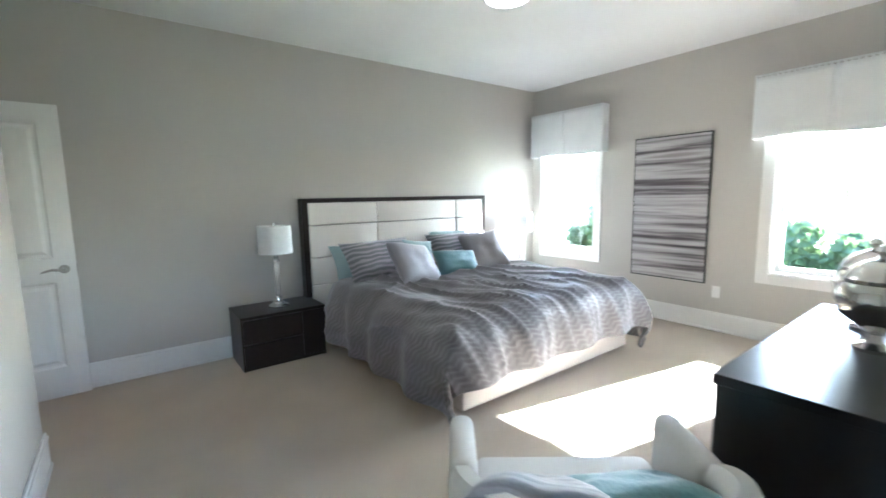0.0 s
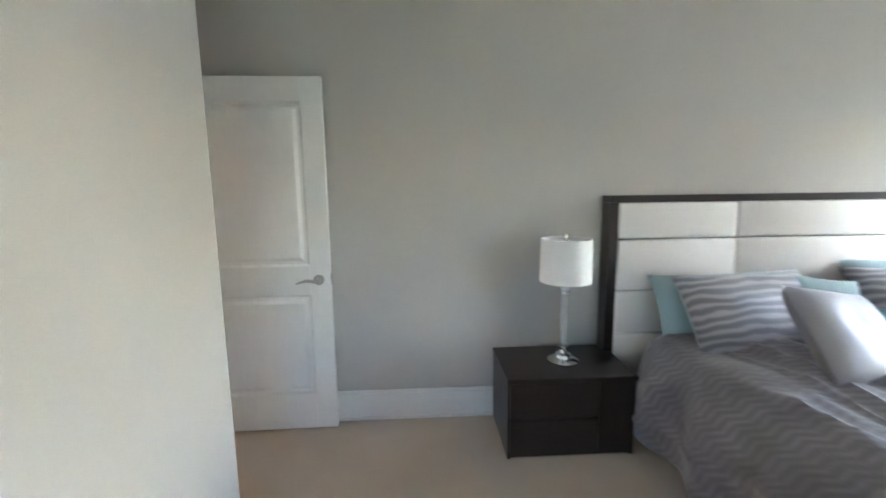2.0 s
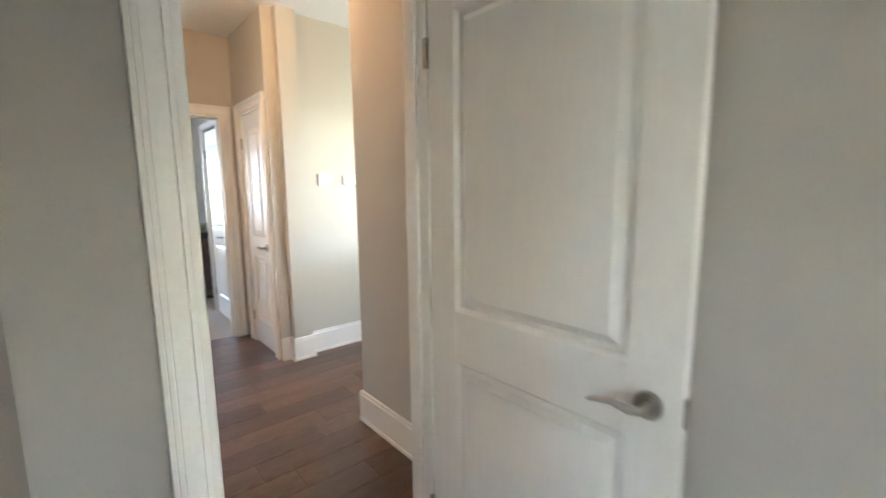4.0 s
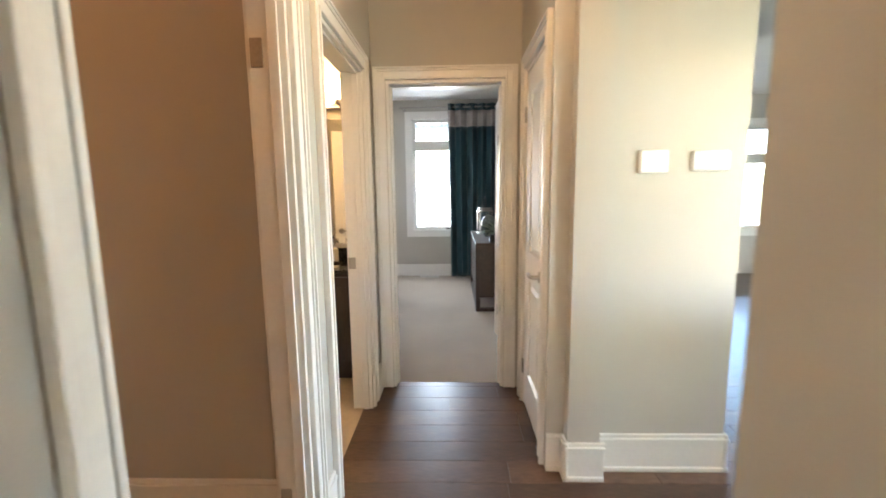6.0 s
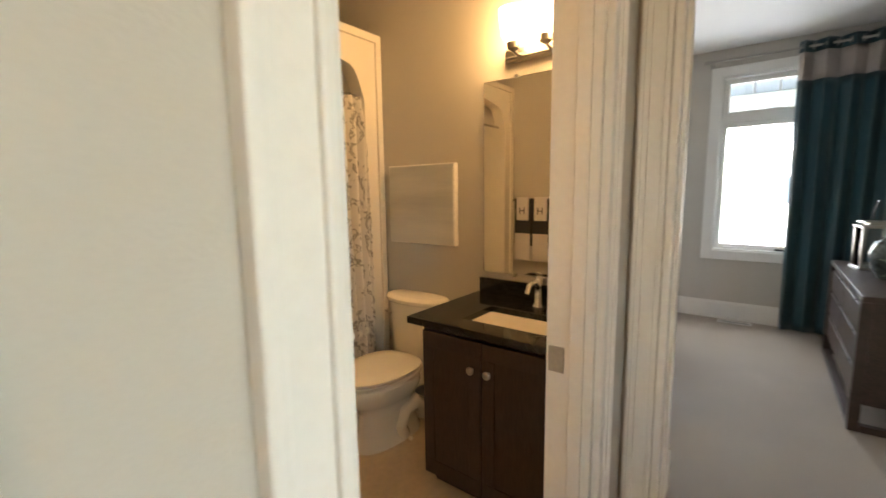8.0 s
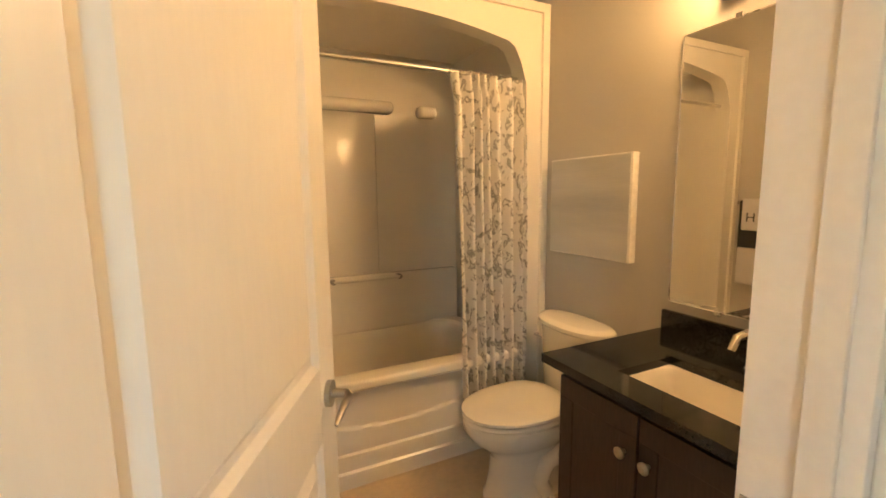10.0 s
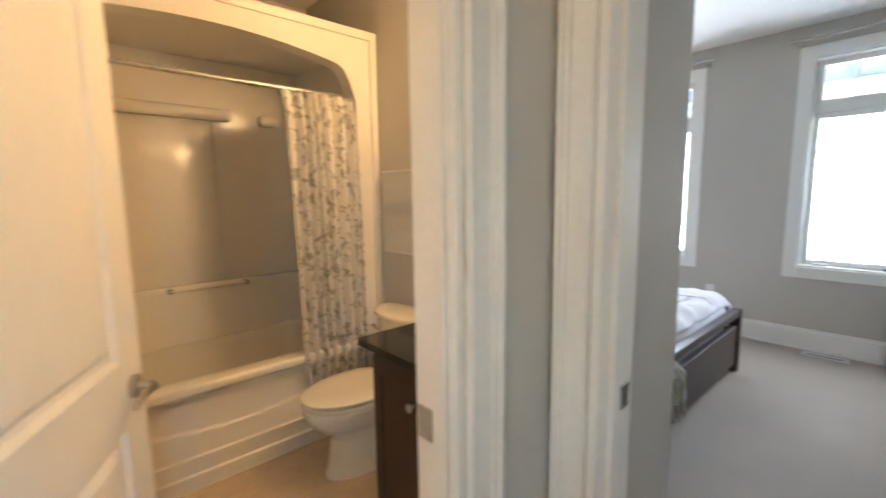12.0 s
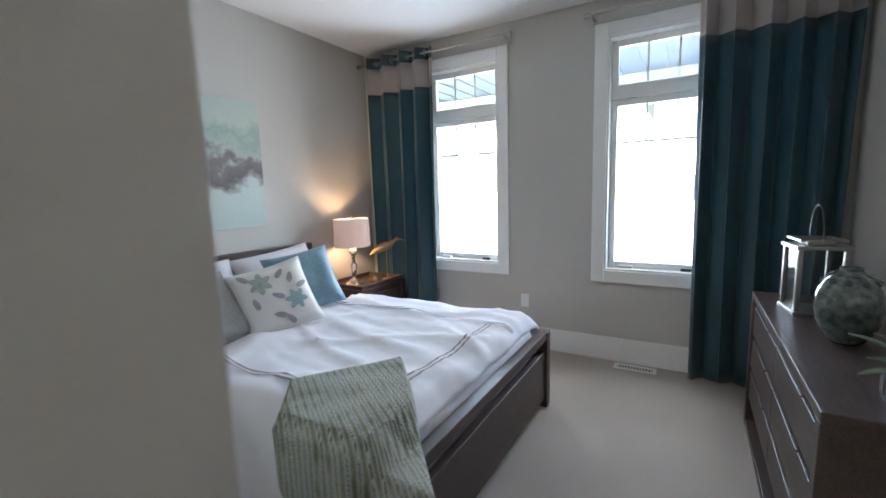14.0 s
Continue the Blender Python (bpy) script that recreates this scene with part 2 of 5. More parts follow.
LEAF = mat("tree_leaf", (0.075, 0.12, 0.06), 0.6, grain=20, vary=0.3, bump=0.0, stain=3, stain_amount=0.3)
_n, _l = LEAF.node_tree.nodes, LEAF.node_tree.links
_tl, _mx = _n.new("ShaderNodeBsdfTranslucent"), _n.new("ShaderNodeMixShader")
_tl.inputs[0].default_value, _mx.inputs[0].default_value = (0.12, 0.17, 0.06, 1), 0.5
_l.new(principled(LEAF).outputs[0], _mx.inputs[1]), _l.new(_tl.outputs[0], _mx.inputs[2]), _l.new(_mx.outputs[0], _n["Material Output"].inputs[0])
BARK = mat("tree_bark", (0.14, 0.10, 0.07), 0.9, grain=20, vary=0.4, bump=0.5, stretch=(3, 3, 0.5))
CONC = mat("pale_concrete", (0.50, 0.48, 0.45), 0.85, grain=40, vary=0.12, bump=0.15)
SIDING = mat("pale_siding", (0.55, 0.53, 0.50), 0.8, grain=30, vary=0.06)
SOFFIT = mat("grey_soffit", (0.25, 0.26, 0.26), 0.8, grain=30, vary=0.06)
STONE = mat("grey_stone", (0.33, 0.32, 0.31), 0.85, grain=12, vary=0.3, bump=0.5, stain=6, stain_amount=0.2)
SHINGLE = mat("dark_roof_shingle", (0.09, 0.085, 0.085), 0.9, grain=20, vary=0.3, bump=0.3)
DARKGL = mat("dark_window_glass", (0.03, 0.04, 0.05), 0.08)


# ---- mesh helpers ----
def link(name, bm, material, parent=None, label="", smooth=False, m=None):
    me = bpy.data.meshes.new(name)
    bmesh.ops.recalc_face_normals(bm, faces=bm.faces)
    bm.to_mesh(me)
    bm.free()
    me.materials.append(material)
    if smooth:
        for p in me.polygons:
            p.use_smooth = True
        me.set_sharp_from_angle(angle=radians(40))
    ob = new(name, me)
    if m is not None:
        ob.matrix_basis = m
    if parent is not None:
        ob.parent = parent
    if label:
        ob["label"] = label
    return ob


def part(name, bm, material, parent, label="", smooth=False):
    return link(name, bm, material, parent, label, smooth)


def empty(name, label, category, m=None, group=""):
    ob = new(name)
    if m is not None:
        ob.matrix_basis = m
    return tagged(ob, label, category, group)


def box(bm, x0, x1, y0, y1, z0, z1, bevel=0.0, seg=2):
    vs = [bm.verts.new((x, y, z)) for x in (x0, x1) for y in (y0, y1) for z in (z0, z1)]
    fs = [bm.faces.new([vs[i] for i in q]) for q in ((0, 1, 3, 2), (4, 6, 7, 5), (0, 4, 5, 1), (2, 3, 7, 6), (0, 2, 6, 4), (1, 5, 7, 3))]
    if bevel:
        es = list({e for f in fs for e in f.edges})
        bmesh.ops.bevel(bm, geom=es, offset=bevel, segments=seg, affect="EDGES", profile=0.5)
    return bm


def boxes(*bs, bevel=0.0):
    bm = bmesh.new()
    for b in bs:
        box(bm, *b, bevel=bevel)
    return bm


def lathe(profile, n=24, sx=1.0, sy=1.0, at=(0, 0, 0), bm=None):
    """A turned body from (radius, height) pairs."""
    bm = bm or bmesh.new()
    rings = []
    for r, z in profile:
        rings.append([bm.verts.new((at[0] + sx * r * math.cos(2 * math.pi * i / n), at[1] + sy * r * math.sin(2 * math.pi * i / n), at[2] + z)) for i in range(n)])
    for a, b in zip(rings, rings[1:]):
        for i in range(n):
            bm.faces.new((a[i], a[(i + 1) % n], b[(i + 1) % n], b[i]))
    if profile[0][0] > 1e-4:
        bm.faces.new(rings[0][::-1])
    if profile[-1][0] > 1e-4:
        bm.faces.new(rings[-1])
    return bm


def tube(points, r, n=10, bm=None):
    """A round bar along a line of points."""
    bm = bm or bmesh.new()
    pts = [Vector(p) for p in points]
    rings = []
    for i, p in enumerate(pts):
        d = (pts[min(i + 1, len(pts) - 1)] - pts[max(i - 1, 0)]).normalized()
        u = d.orthogonal().normalized() if i == 0 else (u - d * u.dot(d)).normalized()
        v = d.cross(u)
        rr = r[i] if isinstance(r, (list, tuple)) else r
        rings.append([bm.verts.new(p + rr * (math.cos(2 * math.pi * k / n) * u + math.sin(2 * math.pi * k / n) * v)) for k in range(n)])
    for a, b in zip(rings, rings[1:]):
        for i in range(n):
            bm.faces.new((a[i], a[(i + 1) % n], b[(i + 1) % n], b[i]))
    bm.faces.new(rings[0][::-1])
    bm.faces.new(rings[-1])
    return bm


def sheet(f, nu, nv, bm=None, closed_u=False):
    """A grid surface; f(u, v) gives a place for u and v from 0 to 1."""
    bm = bm or bmesh.new()
    g = [[bm.verts.new(f(i / nu, j / nv)) for j in range(nv + 1)] for i in range(nu + (0 if closed_u else 1))]
    k = len(g)
    for i in range(nu):
        for j in range(nv):
            bm.faces.new((g[i][j], g[(i + 1) % k][j], g[(i + 1) % k][j + 1], g[i][j + 1]))
    return bm


def solid(ob, thick, offset=-1.0):
    s = ob.modifiers.new("thickness", "SOLIDIFY")
    s.thickness, s.offset = thick, offset
    return ob


def bevelled(ob, w=0.003, seg=2):
    b = ob.modifiers.new("edges", "BEVEL")
    b.width, b.segments, b.limit_method = w, seg, "ANGLE"
    return ob


# ---- structure ----
H = 2.75


def wall(name, axis, p0, p1, a0, a1, openings=(), material=PAINT, z1=H, z0=0.0):
    """A wall of thickness p0..p1 across the axis, a0..a1 along it, with openings (a, b, z0, z1) cut through."""
    bm = bmesh.new()
    cuts = sorted({a0, a1, *[o[0] for o in openings], *[o[1] for o in openings]})
    for s, e in zip(cuts, cuts[1:]):
        spans = [(z0, z1)]
        for oa, ob_, oz0, oz1 in openings:
            if oa <= s + 1e-6 and ob_ >= e - 1e-6:
                spans = [(z0, oz0), (oz1, z1)]
        for u, v in spans:
            if v - u > 1e-4:
                if axis == "x":
                    box(bm, p0, p1, s, e, u, v)
                else:
                    box(bm, s, e, p0, p1, u, v)
    bmesh.ops.remove_doubles(bm, verts=bm.verts, dist=1e-5)
    return tagged(link(name, bm, material), "matte greige painted interior wall", "wall", kind="structure")


# first bedroom
wall("wall_bedroom_north", "y", 0.0, 0.20, 0.21, 6.05)
wall("wall_bedroom_east", "x", 5.9, 6.05, -5.4, 0.0, [(-0.97, -0.23, 0.63, 2.26), (-3.50, -2.76, 0.63, 2.22)])
wall("wall_bedroom_west", "x", 0.743, 0.863, -5.4, -1.11)
wall("wall_entry_return", "y", -1.23, -1.11, 0.21, 0.743)
wall("wall_bedroom_door", "x", 0.09, 0.21, -1.23, 0.21, [(-0.80, -0.10, 0.0, 2.055)])
wall("wall_bedroom_south", "y", -4.22, -4.10, 1.95, 5.9)
wall("wall_ensuite_side", "x", 1.95, 2.07, -5.4, -4.22)
# unseen opening added behind the start, lets more daylight onto the north wall
wall("wall_ensuite_back", "y", -5.52, -5.4, 0.743, 6.05, [(1.30, 1.75, 1.0, 2.0)])
# hall
wall("wall_hall_south", "y", -0.91, -0.79, -3.15, 0.09, [(-1.58, -0.76, 0.0, 2.055), (-2.695, -1.905, 0.0, 2.055)])
wall("wall_hall_switch", "y", 0.21, 0.33, -0.73, 0.21)
# the opening is made up, to hold the side hall's added lamp
wall("wall_side_hall", "x", -0.85, -0.73, 0.21, 5.5, [(1.0, 1.6, 1.0, 2.0)])
wall("wall_thermostat", "x", -2.20, -2.10, 0.17, 1.02)
wall("wall_pilaster", "x", -2.10, -2.025, 0.255, 0.405)
wall("wall_closet", "y", 0.17, 0.27, -3.05, -2.20, [(-2.775, -2.215, 0.0, 2.055)])
wall("wall_hall_end", "x", -3.15, -2.985, -0.79, 0.17, [(-0.695, 0.062, 0.0, 2.062)])
wall("wall_bedroom_two_entry", "y", -0.91, -0.768, -3.69, -3.15)
wall("wall_corridor", "y", 0.92, 1.02, -6.92, -2.20)
wall("wall_corridor_far", "y", 2.75, 2.87, -4.3, -2.75, [(-3.75, -2.95, 0.0, 2.055)])
# unseen opening, cut only for the added foyer lamp
wall("wall_living_back", "y", 5.5, 5.62, -7.07, -0.60, [(-2.7, -0.85, 0.1, 2.4)])
wall("wall_living_west", "x", -7.07, -6.92, 0.92, 5.5, [(3.75, 4.75, 0.7, 2.3)])
# study beside the hall
wall("wall_study_bath", "x", -1.87, -1.76, -3.35, -0.91)
wall("wall_study_south", "y", -3.47, -3.35, -3.69, 0.743)
# bathroom and second bedroom
wall("wall_bath_west", "x", -3.69, -3.62, -3.35, -0.91)
wall("wall_bedroom_two_south", "y", -3.37, -3.25, -7.07, -3.69)
wall("wall_bedroom_two_west", "x", -7.07, -6.92, -3.25, 0.62, [(-2.54, -1.81, 0.73, 2.48), (-0.925, -0.195, 0.73, 2.48)])
wall("wall_bedroom_two_north", "y", 0.50, 0.62, -6.92, -4.15)
wall("wall_bedroom_two_closet", "y", 0.14, 0.26, -4.15, -3.15, [(-4.065, -3.17, 0.0, 2.055)])
wall("wall_bedroom_two_jog", "x", -4.15, -4.03, 0.26, 0.50)
wall("wall_closet_back", "y", 0.80, 0.90, -4.03, -2.20)

tagged(link("ceiling", boxes((-7.07, 6.05, -5.52, 5.62, H, H + 0.12)), CEIL), "flat white painted ceiling", "ceiling", kind="structure")
tagged(link("floor_bedroom", boxes((0.80, 6.0, -5.45, 0.0, -0.12, 0.0), (0.15, 0.80, -1.17, 0.0, -0.12, 0.0)), CARPET), "beige cut-pile wall to wall carpet", "floor", kind="structure")
tagged(link("floor_bedroom_two", boxes((-7.0, -3.675, -3.3, 0.75, -0.12, 0.0), (-3.675, -3.05, -0.85, 0.75, -0.12, 0.0)), CARPET2), "pale beige cut-pile bedroom carpet", "floor", kind="structure")
tagged(link("floor_bath", boxes((-3.675, -1.82, -3.4, -0.85, -0.12, 0.0)), TILE), "beige sheet vinyl bathroom floor", "floor", kind="structure")
tagged(link("floor_study", boxes((-1.82, 0.15, -3.4, -0.85, -0.12, 0.0), (0.15, 0.80, -3.4, -1.17, -0.12, 0.0)), TILE), "tan tiled floor of the side room", "floor", kind="structure")
floor_hall = tagged(link("floor_hall", boxes((-3.05, 0.15, -0.85, 2.8, -0.12, -0.012)), GROUT), "dark brown hardwood plank hall floor", "floor", kind="structure")
tagged(link("floor_living", boxes((-7.0, -3.05, 1.02, 5.5, -0.12, -0.002), (-3.05, -0.66, 2.8, 5.5, -0.12, -0.002)), PLANKF), "dark brown hardwood floor of the far room", "floor", kind="structure")


def baseboard(axis, p, side, a0, a1):
    """A stepped skirting board on the face at p; side is +1 or -1 for the way it stands out."""
    bm = bmesh.new()
    for t, u, v in ((0.014, 0.0, 0.155), (0.019, 0.155, 0.170), (0.012, 0.170, 0.190), (0.022, 0.0, 0.022)):
        q0, q1 = sorted((p, p + side * t))
        if axis == "x":
            box(bm, q0, q1, a0, a1, u, v)
        else:
            box(bm, a0, a1, q0, q1, u, v)
    return bevelled(tagged(link("baseboard", bm, TRIM), "tall white moulded baseboard", "baseboard", kind="structure"), 0.003)


for b in (("y", 0, -1, 0.21, 5.9), ("x", 5.9, -1, -4.1, 0), ("x", 0.863, 1, -4.1, -1.088), ("y", -1.11, 1, 0.21, 0.863), ("y", -4.1, 1, 1.95, 5.9),
          ("y", 0.21, -1, -0.85, 0.09), ("x", -0.85, -1, 0.188, 5.5), ("x", 0.09, -1, -0.01, 0.188), ("y", -0.79, 1, -0.66, 0.09), ("y", -0.79, 1, -1.815, -1.675), ("y", -0.79, 1, -2.96, -2.79),
          ("x", -2.10, 1, 0.17, 0.255), ("x", -2.025, 1, 0.235, 0.425), ("x", -2.10, 1, 0.405, 1.02), ("y", 0.255, -1, -2.1, -2.003), ("y", 1.02, 1, -4.0, -2.08),
          ("y", 2.75, -1, -4.3, -3.85), ("x", -1.76, 1, -3.35, -0.91), ("y", -3.35, 1, -1.76, 0.74),
          ("x", -6.92, 1, -3.25, 0.5), ("y", -3.25, 1, -6.92, -3.69), ("y", 0.5, -1, -6.92, -4.15), ("x", -4.15, -1, 0.14, 0.5), ("y", -0.768, 1, -3.69, -3.22), ("x", -3.69, -1, -3.25, -0.746),
          ("x", -3.62, 1, -2.46, -1.70), ("x", -1.87, -1, -2.46, -0.91)):
    baseboard(*b)


def casing(axis, p, side, a0, a1, top, name="trim", w=0.09):
    """Moulded door or window casing round three sides of an opening a0..a1 up to top, on the wall face at p."""
    bm = bmesh.new()

    def strip(u0, u1, z0, z1, t):
        q0, q1 = sorted((p, p + side * t))
        box(bm, *((q0, q1, u0, u1, z0, z1) if axis == "x" else (u0, u1, q0, q1, z0, z1)))
    for s, edge in ((-1, a0), (1, a1)):
        for f0, f1, t in ((0.004, 0.018, 0.020), (0.018, w - 0.026, 0.013), (w - 0.026, w - 0.012, 0.019), (w - 0.012, w, 0.026)):
            u0, u1 = sorted((edge + s * f0, edge + s * f1))
            strip(u0, u1, 0.0, top + f1, t)
    for f0, f1, t in ((0.004, 0.018, 0.020), (0.018, w - 0.026, 0.013), (w - 0.026, w - 0.012, 0.019), (w - 0.012, w, 0.026)):
        strip(a0 - f0, a1 + f0, top + f0, top + f1, t)
    ob = tagged(link(name, bm, TRIM), "white moulded door casing", "door casing", kind="structure")
    return bevelled(ob, 0.003)


def jamb(axis, p0, p1, a0, a1, top, stop_at):
    """Jamb lining inside an opening, with a stop."""
    bm = bmesh.new()

    def add(q0, q1, u0, u1, z0, z1):
        box(bm, *((q0, q1, u0, u1, z0, z1) if axis == "x" else (u0, u1, q0, q1, z0, z1)))
    t = 0.018
    add(p0 - 0.002, p1 + 0.002, a0 - 0.002, a0 + t, 0, top)
    add(p0 - 0.002, p1 + 0.002, a1 - t, a1 + 0.002, 0, top)
    add(p0 - 0.002, p1 + 0.002, a0 + t, a1 - t, top - t, top + 0.002)
    s0, s1 = stop_at, stop_at + 0.035
    add(s0, s1, a0 + t, a0 + t + 0.011, 0, top - t)
    add(s0, s1, a1 - t - 0.011, a1 - t, 0, top - t)
    add(s0, s1, a0 + t + 0.011, a1 - t - 0.011, top - t - 0.011, top - t)
    return bevelled(tagged(link("trim", bm, TRIM), "white door jamb with stop", "door jamb", kind="structure"), 0.002)


def plate(bm_box, name, label, material, m=None):
    return bevelled(tagged(link(name, boxes(bm_box), material), label, name.replace("_", " ")), 0.002)


casing("x", 0.21, 1, -0.80, -0.10, 2.055, w=0.085), casing("x", 0.09, -1, -0.785, -0.10, 2.055, w=0.085)
jamb("x", 0.09, 0.21, -0.80, -0.10, 2.055, 0.13)
casing("y", -0.79, 1, -1.58, -0.76, 2.055), jamb("y", -0.91, -0.79, -1.58, -0.76, 2.055, -0.845)
casing("y", -0.91, -1, -1.58, -0.76, 2.055)
casing("y", -0.79, 1, -2.695, -1.905, 2.055), jamb("y", -0.91, -0.79, -2.695, -1.905, 2.055, -0.845)
casing("x", -2.985, 1, -0.695, 0.062, 2.062, w=0.082), jamb("x", -3.15, -2.985, -0.695, 0.062, 2.062, -3.07)
casing("x", -3.15, -1, -0.695, 0.062, 2.062, w=0.06)
casing("y", 0.17, -1, -2.775, -2.215, 2.055, w=0.085)
jamb("y", 0.17, 0.27, -2.775, -2.215, 2.055, 0.225)
casing("y", 0.14, -1, -4.065, -3.17, 2.055, w=0.06)
casing("y", 2.75, -1, -3.75, -2.95, 2.055)


# ---- doors ----
def lever(parent, x, z, face, way):
    """A brushed nickel lever handle on the leaf face at y = face, pointing along x by way."""
    s = -1 if face < 0 else 1
    hd = part("handle", tube([(x, face, z), (x, face + s * 0.012, z)], 0.030, 20), NICKEL, parent, "brushed nickel lever handle", True)
    part("lever", tube([(x, face + s * 0.010, z), (x, face + s * 0.045, z), (x + way * 0.02, face + s * 0.055, z), (x + way * 0.06, face + s * 0.055, z + 0.006), (x + way * 0.10, face + s * 0.052, z - 0.004), (x + way * 0.118, face + s * 0.050, z - 0.012)],
                       [0.011, 0.010, 0.010, 0.009, 0.007, 0.004], 12), NICKEL, hd, "", True)
    return hd


def door(name, w, m, label, handle=True, hinges=True, top=2.03):
    """A two-panel door; the hinge edge stands at x = 0, the leaf runs along +x, 35 mm thick about y = 0."""
    d = empty(name, label, "door", m)
    d["kind"] = "structure"
    bm = bmesh.new()
    t, st = 0.0175, 0.115
    zs = (0.012, 0.23, 0.83, 1.00, 1.90, top)
    box(bm, 0, st, -t, t, zs[0], top), box(bm, w - st, w, -t, t, zs[0], top)
    box(bm, st, w - st, -t, t, zs[0], zs[1]), box(bm, st, w - st, -t, t, zs[2], zs[3]), box(bm, st, w - st, -t, t, zs[4], top)
    leaf = part("leaf", bm, DOORW, d)
    for a, b in ((zs[1], zs[2]), (zs[3], zs[4])):
        pm = bmesh.new()
        for s in (-1, 1):
            rings = []
            for inset, y in ((0.0, t - 0.001), (0.012, t - 0.013), (0.028, t - 0.013), (0.048, t - 0.001), (0.06, t - 0.001)):
                rings.append([pm.verts.new((x, s * y, z)) for x, z in ((st + inset, a + inset), (w - st - inset, a + inset), (w - st - inset, b - inset), (st + inset, b - inset))])
            for r0, r1 in zip(rings, rings[1:]):
                for i in range(4):
                    pm.faces.new((r0[i], r0[(i + 1) % 4], r1[(i + 1) % 4], r1[i]))
            pm.faces.new(rings[-1])
        part("panel", pm, DOORW, d)
    if handle:
        lever(d, w - 0.065, 0.92, -t, -1)
        lever(d, w - 0.065, 0.92, t, -1)
        part("latch", boxes((w - 0.001, w + 0.004, -0.012, 0.012, 0.89, 0.95)), STEEL, d)
    if hinges:
        for z in (0.25, 1.80):
            part("hinge", boxes((-0.006, 0.002, -t - 0.006, t + 0.004, z - 0.045, z + 0.045), (-0.010, 0.004, -t - 0.014, -t - 0.003, z - 0.045, z + 0.045)), STEEL, d)
    bevelled(leaf, 0.002)
    return d


door("door_1", 0.785, pose(0.215, -0.095, 0, 0, 0, 1.0), "white two-panel bedroom door standing open along the wall")
door("door_2", 0.775, pose(-1.93, -0.925, 0, 0, 0, -116), "white two-panel bathroom door standing half open")
door("door_3", 0.535, pose(-2.762, 0.19, 0, 0, 0, 0), "narrow white closed linen closet door")
_c = door("door_4", 0.61, pose(-4.045, 0.158, 0, 0, 0, 0), "white two-panel bedroom closet door, closed")
door("door_5", 0.25, pose(-3.18, 0.158, 0, 0, 0, 180), "narrow white closet door, closed", handle=False, hinges=False)
door("door_6", 0.78, pose(-3.74, 2.79, 0, 0, 0, 0), "white two-panel door closed at the far corridor")
for at in ((-1.566, -0.935, 0.25), (-1.566, -0.935, 1.80)):
    plate((at[0] - 0.003, at[0] + 0.006, at[1] + 0.03, at[1] + 0.07, at[2] - 0.045, at[2] + 0.045), "hinge_leaf", "bare steel hinge leaf on the white jamb", STEEL)
plate((-2.680, -2.674, -0.905, -0.862, 0.90, 0.97), "strike_plate", "brushed steel strike plate in the bathroom jamb", NICKEL)
plate((-3.135, -3.08, -0.680, -0.674, 0.89, 0.95), "strike_plate", "brushed steel strike plate in the bedroom jamb", NICKEL)


